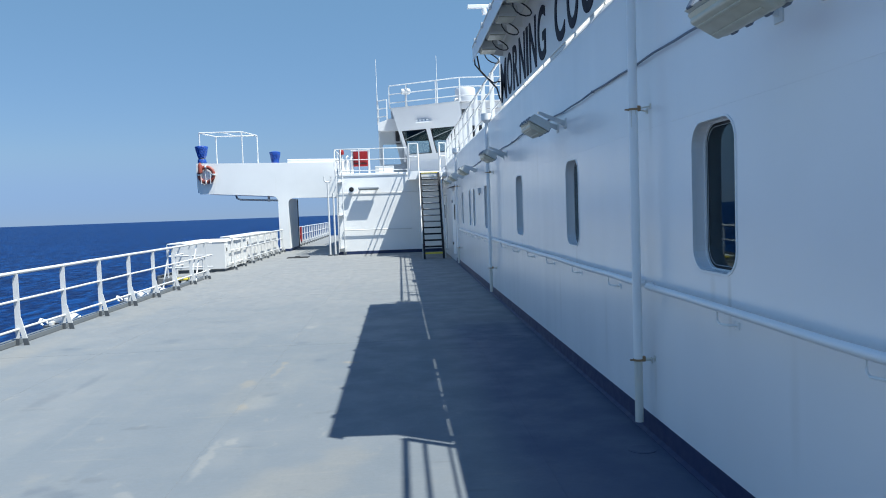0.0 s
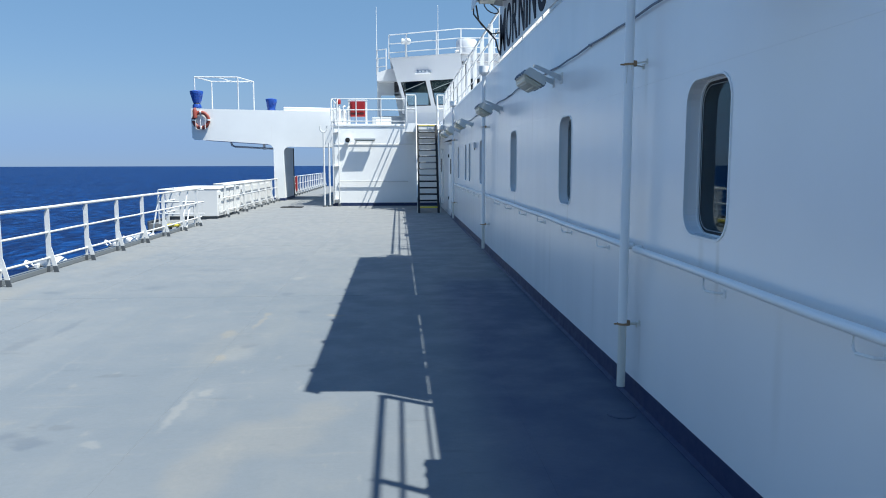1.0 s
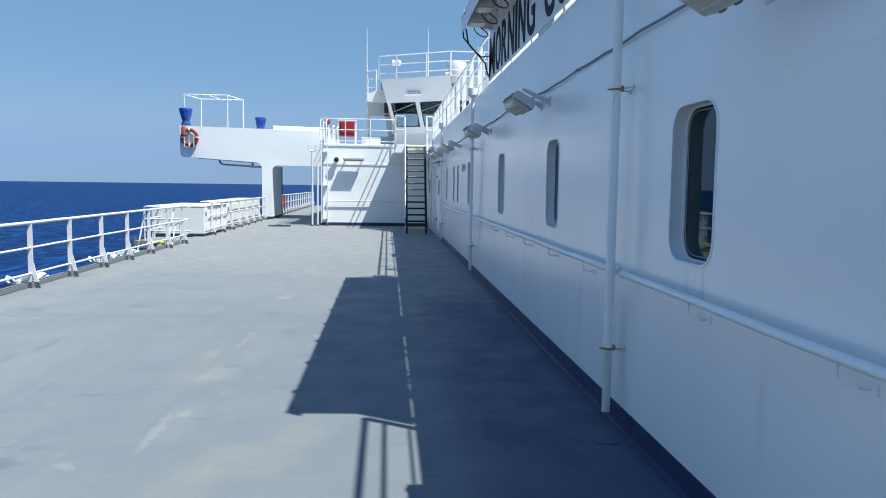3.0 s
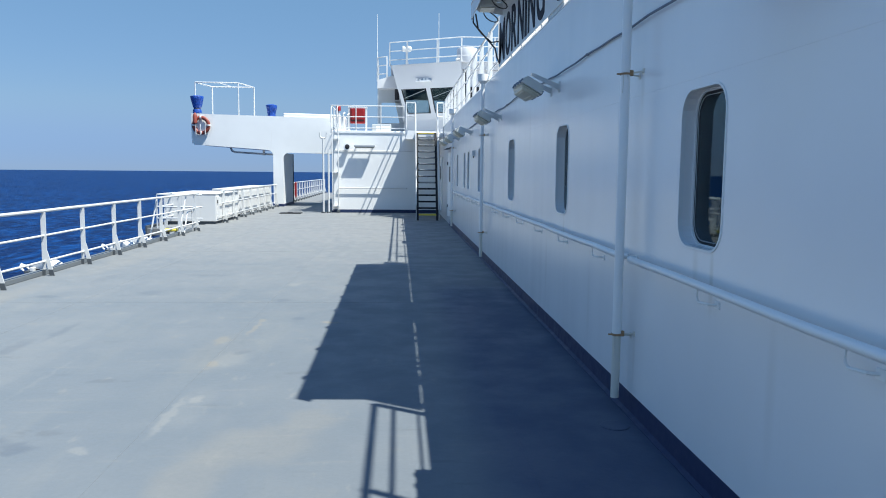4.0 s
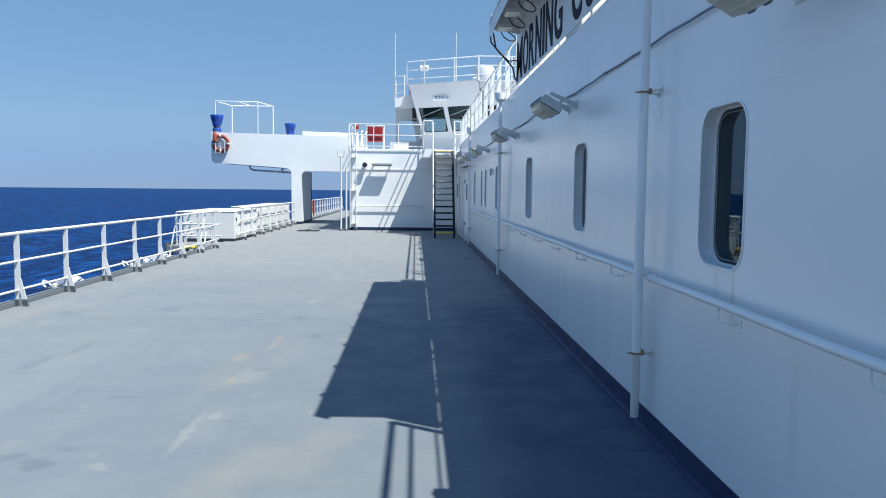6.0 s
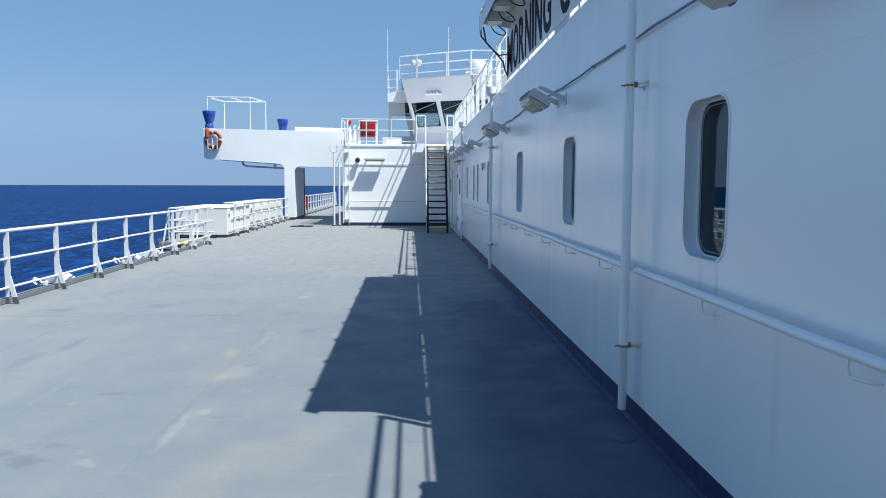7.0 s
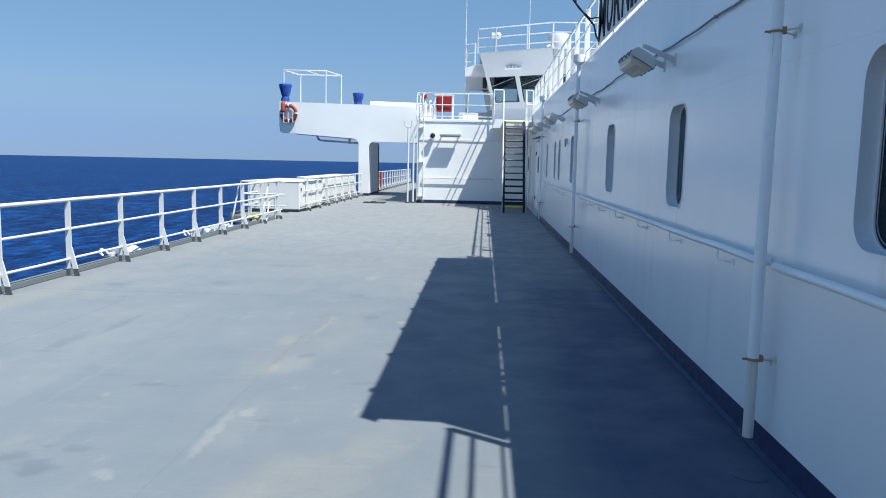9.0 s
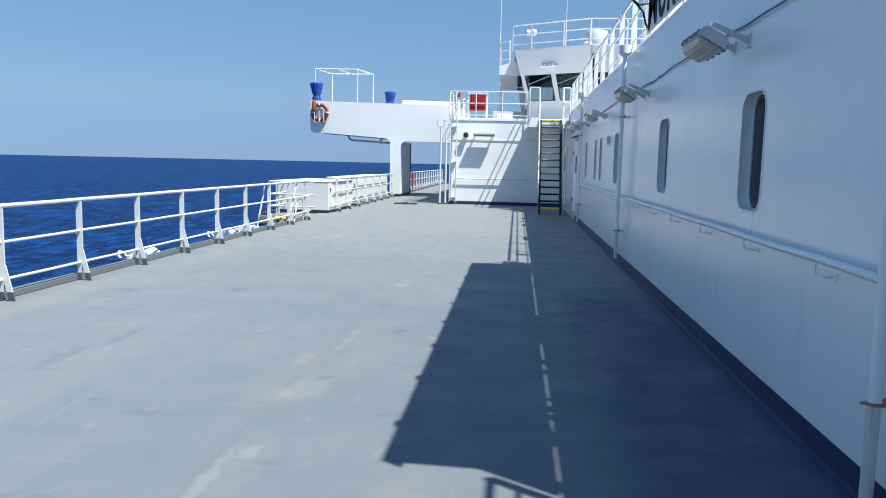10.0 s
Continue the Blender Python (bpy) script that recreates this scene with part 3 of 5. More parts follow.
# ---- pipes, handrail, cable and lamps on the long wall ----
def down_pipe(y, hopper=True):
    top = TOP - 0.10
    p = thing("drain_pipe", (1.70, y, 0.11), "white painted drain pipe with rusty clamps on the wall", "pipe", "drain pipes")
    bm = bms()
    add_rod(bm, (0, 0, 0.46), (0, 0, top - 0.03), 0.0325, seg=16)
    part("upper_pipe", bm, PIPEWHITE, p, smooth=True)
    bm = bms()
    add_rod(bm, (0, 0, 0.0), (0, 0, 0.47), 0.030, seg=16)
    part("lower_pipe", bm, OLDWHITE, p, "yellowed lower pipe", True)
    for z in (0.46, 2.28):
        bm = bms()
        lathe(bm, [(0.029, -0.007), (0.037, -0.008), (0.038, 0.006), (0.029, 0.008)], (0, 0, z), 16)
        add_box(bm, -0.060, -0.034, -0.007, 0.007, z - 0.006, z + 0.004)
        add_box(bm, 0.022, 0.052, -0.018, 0.008, z - 0.014, z + 0.026, 0.004)
        clamp = part("clamp", bm, RUST, p, "rusty pipe clamp")
        for dz, dy in ((0.014, -0.05), (-0.012, 0.02)):
            bm = bms()
            add_tube(bm, [(0.04, 0.0, z + dz * 0.4), (WALL - 1.70 - 0.004, dy, z + dz)], 0.006, 6)
            add_box(bm, WALL - 1.70 - 0.006, WALL - 1.70, dy - 0.018, dy + 0.018, z + dz - 0.018, z + dz + 0.018)
            part("bracket", bm, OLDWHITE, clamp, "rust-stained bracket arm")
        bm = bms()
        add_tube(bm, [(-0.022, -0.0262, z - 0.006), (-0.020, -0.0255, z - 0.05), (-0.0225, -0.0240, z - 0.13)], 0.0024, 5)
        add_tube(bm, [(0.006, -0.0322, z - 0.006), (0.010, -0.0312, z - 0.04)], 0.0026, 5)
        part("rust_run", bm, OLDWHITE, clamp, "brown rust run")
    if hopper:
        bm = bms()
        lathe(bm, [(0.042, top - 0.06), (0.055, top - 0.05), (0.095, top - 0.01), (0.10, top + 0.11), (0.09, top + 0.11), (0.085, top + 0.02), (0.03, top - 0.03)], (0.0, 0, 0), 18)
        part("hopper", bm, PIPEWHITE, p, "white rain hopper", True)
        bm = bms()
        add_box(bm, 0.06, WALL - 1.70, -0.06, 0.06, top - 0.0, top + 0.09, 0.006)
        part("outlet_box", bm, PIPEWHITE, p)
    return p


pipe = down_pipe(5.27)
for y in (14.1, 21.95, -4.0):
    copy_thing(pipe, pose(1.70, y, 0.11))


def hand_rail(y0, y1):
    rail = thing("hand_rail", (1.74, y0, 1.12), "white tubular handrail on small wall brackets", "handrail", "wall handrails")
    bm = bms()
    r = 0.023
    L = y1 - y0
    pts = [(0.055, 0.0, 0), (0.02, 0.015, 0), (0.0, 0.05, 0)] + [(0, 0.05 + (L - 0.1) * i / 12, 0.004 * math.sin(i * 1.9)) for i in range(1, 12)] + [(0.0, L - 0.05, 0), (0.02, L - 0.015, 0), (0.055, L, 0)]
    add_tube(bm, pts, r, 14)
    part("bar", bm, PIPEWHITE, rail, smooth=True)
    k = 0
    y = (L - 1.25) % 1.33
    while y < L - 0.2:
        bm = bms()
        add_tube(bm, [(0.0, y + 0.03, -0.02), (0.0, y + 0.03, -0.075), (0.006, y + 0.02, -0.09), (0.03, y - 0.05, -0.09), (0.072, y - 0.07, -0.09)], 0.0065, 8)
        add_box(bm, 0.064, 0.070, y - 0.10, y - 0.045, -0.11, -0.07)
        part("bracket", bm, PIPEWHITE, rail)
        y += 1.33
    return rail


hand_rail(5.36, 14.02)
hand_rail(-3.9, 5.20)
hand_rail(14.2, 21.85)

bm = bms()
pts = []
for i in range(150):
    y = -6.0 + i * 0.205
    sag = 0.012 * math.sin(y * 1.32 + 0.6) + 0.005 * math.sin(y * 3.1) + 0.004 * math.sin(y * 7.7)
    pts.append((WALL - 0.02 + 0.006 * math.sin(y * 2.3), y, 2.735 + sag))
add_tube(bm, pts, 0.0085, 8)
cable = tagged(new("cable", mesh_of("cable", bm, CONDUIT, True)), "dark armoured lamp cable clipped along the wall", "cable")
for i in range(11):
    bm = bms()
    y = -3.0 + i * 2.43
    z = min(pts, key=lambda p: abs(p[1] - y))[2]
    add_box(bm, WALL - 0.030, WALL, y - 0.008, y + 0.008, z - 0.011, z + 0.011, 0.002)
    part("clip", bm, CONDUIT, cable)


def deck_lamp(y):
    """A watertight tube lamp, tilted outward on two flat arms off the wall."""
    lamp = thing("deck_lamp", (WALL, y, 2.64), "weathered grey tube lamp on flat white arms", "lamp", "deck lamps")
    tilt = Matrix.Translation((-0.30, 0, -0.055)) @ Matrix.Rotation(radians(30), 4, "Y")
    bm = bms()
    add_prism(bm, [(-0.115, 0.0), (-0.115, 0.035), (-0.085, 0.07), (0.085, 0.07), (0.115, 0.035), (0.115, 0.0)], "y", -0.30, 0.30)
    bmesh.ops.transform(bm, matrix=tilt, verts=bm.verts)
    body = part("body", bm, LAMPGREY, lamp)
    bm = bms()
    add_prism(bm, [(-0.122, 0.006), (-0.122, -0.018), (0.122, -0.018), (0.122, 0.006)], "y", -0.31, 0.31)
    bmesh.ops.transform(bm, matrix=tilt, verts=bm.verts)
    part("rim", bm, LAMPGREY, body)
    bm = bms()
    add_box(bm, -0.105, 0.105, -0.295, 0.295, -0.075, -0.018, 0.022, 3)
    for v in bm.verts:
        if v.co.z < -0.045:
            v.co.x *= 0.82
            v.co.y *= 0.95
    bmesh.ops.transform(bm, matrix=tilt, verts=bm.verts)
    part("diffuser", bm, DIFFUSER, lamp, "cloudy plastic diffuser", True)
    for q in (-0.04, 0.04):
        bm = bms()
        add_box(bm, q - 0.008, q + 0.008, -0.24, 0.24, -0.082, -0.072, 0.003)
        bmesh.ops.transform(bm, matrix=tilt, verts=bm.verts)
        part("rib", bm, DIFFUSER, lamp)
    for q in (-0.24, -0.09, 0.09, 0.24):
        for x in (-0.124, 0.124):
            bm = bms()
            add_box(bm, x - 0.008, x + 0.008, q - 0.028, q + 0.028, -0.024, 0.026, 0.004)
            bmesh.ops.transform(bm, matrix=tilt, verts=bm.verts)
            part("clip", bm, CONDUIT, body, "dark spring clip")
    for q in (-0.20, 0.20):
        bm = bms()
        add_prism(bm, [(0.0, -0.02), (0.0, -0.07), (-0.02, -0.07), (-0.30, 0.065), (-0.30, 0.09), (-0.27, 0.09)], "y", q - 0.004, q + 0.004)
        add_box(bm, -0.008, 0.0, q - 0.04, q + 0.04, -0.10, 0.01)
        part("arm", bm, RAILWHITE, lamp, "flat white steel arm")
    bm = bms()
    add_box(bm, -0.10, 0.10, -0.26, 0.26, 0.068, 0.076, 0.002)
    bmesh.ops.transform(bm, matrix=tilt, verts=bm.verts)
    part("mounting_plate", bm, RAILWHITE, lamp)
    bm = bms()
    add_tube(bm, [(-0.24, 0.30, 0.0), (-0.20, 0.37, -0.03), (-0.10, 0.42, -0.01), (-0.02, 0.47, 0.03)], 0.008, 8)
    part("cable", bm, CABLE, lamp, smooth=True)
    return lamp


lamp = deck_lamp(8.12)
for y in (3.2, 12.5, 17.3, 20.8, 23.2, -1.5):
    copy_thing(lamp, pose(WALL, y, 2.64))

# small box beside the far windows, and the open doorway
bm = bms()
add_box(bm, WALL - 0.06, WALL - 0.0, 16.44, 16.54, 2.05, 2.17, 0.008)
box = thing("junction_box", (WALL, 16.5, 2.1), "small grey electrical box on the white wall", "box")
bmesh.ops.translate(bm, verts=bm.verts, vec=(-WALL, -16.5, -2.1))
part("case", bm, BRIDGEWHITE, box)
bm = bms()
add_rod(bm, (-0.03, 0, -0.05), (-0.03, 0, -0.09), 0.012, seg=8)
part("gland", bm, BLACKISH, box)

door = thing("door_1", (WALL, 24.65, 0.22), "white steel weathertight door standing ajar", "door", "", "structure")
bm = bms()
add_box(bm, -0.02, 0.03, -0.38, 0.38, 0.0, 2.12, 0.012)
ajar = Matrix.Translation((-0.015, 0.38, 0)) @ Matrix.Rotation(radians(14), 4, "Z") @ Matrix.Translation((0, -0.38, 0))
bmesh.ops.transform(bm, matrix=ajar, verts=bm.verts)
leaf = part("leaf", bm, WHITE, door)
bm = bms()
add_box(bm, -0.034, -0.02, -0.17, 0.17, 1.15, 1.65, 0.01)
bmesh.ops.transform(bm, matrix=ajar, verts=bm.verts)
part("pane", bm, RUBBER, leaf, "dark door light")
bm = bms()
add_tube(bm, [(-0.02, -0.31, 1.02), (-0.075, -0.31, 1.02), (-0.075, -0.18, 1.02)], 0.011, 8)
bmesh.ops.transform(bm, matrix=ajar, verts=bm.verts)
part("handle", bm, BLACKISH, leaf, "dark lever handle")
for z in (0.35, 1.75):
    bm = bms()
    add_box(bm, -0.05, -0.01, 0.33, 0.42, z - 0.05, z + 0.05, 0.006)
    part("hinge", bm, BLACKISH, door)
bm = bms()
add_prism(bm, [(-0.16, 2.20), (-0.16, 2.215), (0.0, 2.26), (0.0, 2.22)], "y", -0.75, 0.75)
part("rain_hood", bm, KERB, door, "dark grey rain hood")

# a second closed door farther on, past the stair
door2 = thing("door_2", (WALL, 28.9, 0.2), "closed white steel door behind the stair", "door", "", "structure")
bm = bms()
add_box(bm, -0.045, 0.0, -0.42, 0.42, 0.0, 2.05, 0.012)
part("leaf", bm, WHITE, door2)
bm = bms()
add_box(bm, -0.055, -0.045, -0.17, 0.17, 1.2, 1.7, 0.008)
part("pane", bm, RUBBER, door2, "dark door light")


# ---- railings ----
def plate_post(name, parent, at, h, width=0.105, foot=True, turn=0.0):
    """A flat plate post with a splayed brace foot, painted dark where it meets the deck."""
    m = Matrix.Translation(at) @ Matrix.Rotation(turn, 4, "Z")
    bm = bms()
    if foot:
        add_prism(bm, [(-0.044, 0.10), (0.000, 0.10), (0.013, 0.23), (0.046, 0.10), (0.112, 0.10), (0.043, 0.385), (0.033, 0.40), (0.033, h), (-0.012, h), (-0.043, h - 0.07)], "y", -0.008, 0.008)
    else:
        add_prism(bm, [(-width / 2, 0.0), (width / 2 + 0.03, 0.0), (width / 2, 0.2), (width / 2 - 0.01, h), (-width / 2, h)], "y", -0.007, 0.007)
    bmesh.ops.transform(bm, matrix=m, verts=bm.verts)
    post = part(name, bm, RAILWHITE, parent)
    if foot:
        for sole in ([(-0.046, 0.0), (-0.008, 0.0), (0.000, 0.10), (-0.044, 0.10)], [(0.062, 0.0), (0.135, 0.0), (0.112, 0.10), (0.046, 0.10)]):
            bm = bms()
            add_prism(bm, sole, "y", -0.010, 0.010)
            bmesh.ops.transform(bm, matrix=m, verts=bm.verts)
            part("foot", bm, KERB, post, "dark grey painted post foot")
    return post


def side_railing(name, y0, y1, first, pitch, label, x=PORT):
    r = thing(name, (x, y0, 0), label, "railing")
    y = first
    while y < y1:
        plate_post("post", r, (0, y - y0, 0), 1.013)
        y += pitch
    for z, rad, n in ((1.033, 0.0255, "top_rail"), (0.641, 0.0177, "mid_rail"), (0.233, 0.0177, "low_rail")):
        bm = bms()
        L = y1 - y0
        k = max(2, int(L / 0.75))
        add_tube(bm, [(-0.006, L * i / k, z + 0.0018 * math.sin(i * 2.3)) for i in range(k + 1)], rad, 12)
        part(n, bm, RAILWHITE, r, smooth=True)
    return r


side_railing("deck_railing", STERN, 21.5, 10.78 - 1.467 * 18, 1.467, "white steel deck railing with splayed plate posts")
side_railing("deck_railing", 24.15, 35.0, 24.48, 1.467, "white steel railing in front of lockers")
side_railing("deck_railing", 39.2, 57.5, 39.4, 1.2, "white steel railing on the deck beyond the passage")

# gap in the railing: outboard landing with lockers
bm = bms()
add_box(bm, -7.15, -5.865, 22.2, 35.4, -0.22, -0.02)
add_box(bm, -6.08, -5.865, 20.0, 22.2, -0.22, -0.02)
solid("floor_landing", bm, DECK, "grey painted outboard landing platform", "deck")
bm = bms()
add_box(bm, -7.20, -7.152, 22.2, 35.4, -0.3, 0.06, 0.006)
part("edge_bar", bm, KERB, bpy.data.objects["floor_landing"])
out = thing("landing_railing", (-6.88, 22.3, 0), "white tubular railing round the outboard landing", "railing")
for i, (x, y) in enumerate(((0, 0), (0.22, 0), (0.7, 0), (0, 0.9), (0, 1.6))):
    bm = bms()
    add_box(bm, x - 0.02, x + 0.02, y - 0.008, y + 0.008, -0.02, 0.96)
    part("post", bm, RAILWHITE, out)
for z in (0.965, 0.61, 0.27):
    bm = bms()
    add_tube(bm, [(1.3, 0, z), (0.02, 0, z), (0, 0.03, z), (0, 1.65, z)], 0.021, 10)
    part("rail", bm, RAILWHITE, out, smooth=True)
# gate leaning frame and yellow ladder step
gate = thing("pilot_gate", (-5.63, 20.5, 0), "white tubular gate stanchions at the rail gap", "gate")
bm = bms()
add_tube(bm, [(-0.05, -2.60, 0.01), (0.10, -2.47, 0.99)], 0.02, 8)
part("stay", bm, RAILWHITE, gate, smooth=True)
bm = bms()
add_prism(bm, [(-0.90, 0.02), (-0.80, 0.02), (-0.12, 0.99), (-0.20, 0.99)], "x", 0.128, 0.144)
part("leaning_post", bm, RAILWHITE, gate)
bm = bms()
add_tube(bm, [(0.12, -0.35, 0.02), (0.12, -0.06, 0.50), (0.12, 0.02, 0.56), (0.12, 0.38, 0.57), (0.12, 0.44, 0.52), (0.12, 0.47, 0.02)], 0.016, 8)
part("inner_frame", bm, RAILWHITE, gate, smooth=True)
step = thing("ladder_step", (-5.88, 20.3, 0.0), "yellow painted step beside the railing gap", "step")
bm = bms()
add_box(bm, -0.17, 0.15, -0.10, 0.10, 0.06, 0.13, 0.02)
part("tread", bm, YELLOW, step)
for x in (-0.10, 0.10):
    bm = bms()
    add_box(bm, x - 0.02, x + 0.02, -0.08, 0.08, -0.02, 0.05)
    part("leg", bm, KERB, step)


def locker(x0, x1, y0, y1, h):
    k = thing("deck_locker", (x0, y0, -0.02), "large white steel locker on a dark plinth beside the railing", "locker", "deck lockers")
    W, L = x1 - x0, y1 - y0
    bm = bms()
    add_box(bm, 0, W, 0, L, 0.10, h, 0.02, 2)
    part("body", bm, LOCKERWHITE, k)
    bm = bms()
    add_box(bm, 0.04, W - 0.04, 0.04, L - 0.04, 0.0, 0.10)
    part("plinth", bm, KERB, k)
    bm = bms()
    add_box(bm, -0.012, W + 0.012, -0.012, L + 0.012, h, h + 0.035, 0.012)
    part("lid", bm, LOCKERWHITE, k)
    n = max(1, int(L / 1.5))
    for i in range(n):
        a, b = L * i / n + 0.06, L * (i + 1) / n - 0.06
        bm = bms()
        add_box(bm, W, W + 0.018, a, b, 0.18, h - 0.06, 0.006)
        dr = part("door", bm, LOCKERWHITE, k)
        for z in (0.3, h - 0.22):
            bm = bms()
            add_box(bm, W + 0.018, W + 0.04, a + 0.02, a + 0.07, z - 0.05, z + 0.05)
            part("hinge", bm, BLACKISH if i == 0 and z > 0.5 else LOCKERWHITE, dr, "dark hinge" if i == 0 and z > 0.5 else "")
        bm = bms()
        add_tube(bm, [(W + 0.018, b - 0.1, 0.55), (W + 0.05, b - 0.1, 0.55), (W + 0.05, b - 0.1, 0.72), (W + 0.018, b - 0.1, 0.72)], 0.01, 6)
        part("handle", bm, RAILWHITE, dr)
    return k


locker(-7.12, -5.545, 23.8, 27.0, 0.94)
locker(-6.6, -5.66, 27.65, 34.6, 0.985)


def bollard_base(x, y, s=1.0):
    """The white canister lashed outboard of the railing."""
    c = thing("float_canister", (x, y, -0.02), "small white canister lashed at the deck edge", "canister", "canisters outboard")
    bm = bms()
    add_prism(bm, [(-0.40, -0.02), (-0.35, 0.06), (-0.28, 0.09), (0.10, 0.17), (0.24, 0.13), (0.40, 0.0), (0.40, -0.02)], "y", -0.15, 0.15)
    bmesh.ops.bevel(bm, geom=list(bm.edges), offset=0.015, segments=2, profile=0.5, affect="EDGES")
    bmesh.ops.transform(bm, matrix=Matrix.Rotation(radians(-28), 4, "Z") @ Matrix.Scale(s, 4), verts=bm.verts)
    part("shell", bm, RAILWHITE, c, smooth=True)
    for x in (-0.22, 0.2):
        bm = bms()
        add_box(bm, x - 0.03, x + 0.03, -0.13, 0.13, -0.05, 0.02, 0.008)
        part("cradle", bm, RAILWHITE, c)
    bm = bms()
    add_tube(bm, [(-0.36, -0.1, -0.04), (-0.42, -0.1, 0.02), (-0.44, 0.0, 0.06), (-0.42, 0.1, 0.02), (-0.36, 0.1, -0.04)], 0.02, 8)
    part("fitting", bm, RAILWHITE, c)
    bm = bms()
    add_box(bm, -0.35, 0.40, -0.12, 0.12, -0.08, -0.045)
    part("bracket", bm, KERB, c)
    return c


can = bollard_base(-5.93, 13.35, 0.83)
copy_thing(can, pose(-5.91, 16.85, -0.02))
copy_thing(can, pose(-5.87, 17.9, -0.02, 0, 0, 20))

# ---- rail on the upper deck along the gunwale ----
def upper_railing(y0, y1, name="upper_railing"):
    r = thing(name, (WALL + 0.056, y0, UP), "white upper deck railing with flat plate posts", "railing", "upper deck railings")
    L = y1 - y0
    n = max(1, round(L / 1.45))
    for i in range(n + 1):
        plate_post("post", r, (0.0, L * i / n, 0), 1.04, 0.095, False)
    for z, rad, k in ((1.05, 0.024, "top_rail"), (0.73, 0.016, "mid_rail"), (0.33, 0.011, "low_rail")):
        bm = bms()
        add_tube(bm, [(0, 0, z), (0, L / 2, z - 0.004), (0, L, z)], rad, 10)
        part(k, bm, RAILWHITE, r, smooth=True)
    return r


upper_railing(12.95, 27.6)
aft_rail = upper_railing(-12.0, 4.24)
bm = bms()
add_box(bm, -0.03, 0.03, 16.215, 16.265, 0.0, 1.05, 0.004)
part("end_post", bm, RAILWHITE, aft_rail)

# ---- name board with its lit canopy ----
B0, B1 = 4.335, 12.85
board = thing("name_board", (WALL, B0, UP), "long white ship name board with dark letters and a lamp canopy", "name board")


def on_board(name, bm, mat, label="", parent=None, smooth=False):
    bmesh.ops.translate(bm, verts=bm.verts, vec=(-WALL, -B0, -UP))
    return part(name, bm, mat, parent or board, label, smooth)


bm = bms()
add_box(bm, WALL + 0.012, WALL + 0.024, B0, B1, 3.462, 4.455)
on_board("panel", bm, WHITE)
for i in range(9):
    y = B0 + 0.06 + (B1 - B0 - 0.12) * i / 8
    bm = bms()
    add_box(bm, WALL + 0.05, WALL + 0.13, y - 0.03, y + 0.03, UP, 4.33)
    on_board("post", bm, RAILWHITE)
for y, half in ((4.445, 0.06), (5.105, 0.12), (5.645, 0.06), (5.855, 0.03), (6.835, 0.08), (7.495, 0.04), (8.335, 0.41), (9.15, 0.03), (10.6, 0.03), (11.5, 0.03)):
    bm = bms()
    add_box(bm, WALL + 0.025, WALL + 0.037, y - half, y + half, 3.38, 3.50)
    on_board("lug", bm, RAILWHITE)
bm = bms()
add_prism(bm, [(1.315, 4.405), (1.31, 4.165), (1.322, 4.165), (1.328, 4.39), (WALL + 0.05, 4.46), (WALL + 0.05, 4.474)], "y", B0 + 0.025, B1 - 0.35)
on_board("canopy", bm, WHITE, "white sheet canopy over the letters")
bm = bms()
add_tube(bm, [(1.316, B0 + 0.025, 4.405), (1.316, B1 - 0.35, 4.405)], 0.014, 8)
on_board("canopy_edge", bm, RAILWHITE)
for y in (B0 + 0.045, 6.4, 8.5, 10.5, B1 - 0.37):
    bm = bms()
    add_prism(bm, [(1.35, 4.38), (1.35, 4.32), (WALL + 0.028, 4.24), (WALL + 0.028, 4.45)], "y", y - 0.004, y + 0.004)
    on_board("gusset", bm, WHITE)
for i in range(8):
    y = 4.95 + i * 1.0
    bm = bms()
    add_box(bm, 1.37, 1.64, y - 0.2, y + 0.2, 4.22, 4.36, 0.03, 2)
    fit_ = on_board("flood_lamp", bm, LAMPGREY, "grey flood lamp under the canopy")
    bm = bms()
    add_box(bm, 1.39, 1.62, y - 0.17, y + 0.17, 4.205, 4.222, 0.006)
    on_board("lens", bm, DIFFUSER, "", fit_)
    bm = bms()
    add_box(bm, 1.285, 1.315, y - 0.05, y + 0.05, 4.36, 4.425)
    on_board("mount", bm, RAILWHITE, "", fit_)
    bm = bms()
    a = [(1.6 - 0.12 * math.cos(k * 0.55), y + 0.24 + 0.16 * math.sin(k * 0.55) + 0.01 * k, 4.26 - 0.16 * math.sin(k * math.pi / 10)) for k in range(11)]
    add_tube(bm, a, 0.009, 6)
    on_board("cable_loop", bm, CABLE, "black looped cable", fit_)
bm = bms()
add_tube(bm, [(1.38, B1 - 0.42, 4.24), (1.45, B1 - 0.16, 4.06), (1.62, B1 + 0.0, 3.92), (1.76, B1 + 0.04, 3.78), (1.80, B1 + 0.04, 3.62), (1.86, B1 + 0.03, 3.5)], 0.014, 8)
on_board("cable", bm, CABLE, "black hanging cable")
bm = bms()
add_tube(bm, [(1.335, B1 - 0.36, 4.38), (1.35, B1 - 0.34, 4.12), (1.52, B1 - 0.05, 4.0), (1.70, B1 + 0.05, 3.88), (1.84, B1 + 0.05, 3.90)], 0.011, 8)
on_board("cable", bm, CABLE)


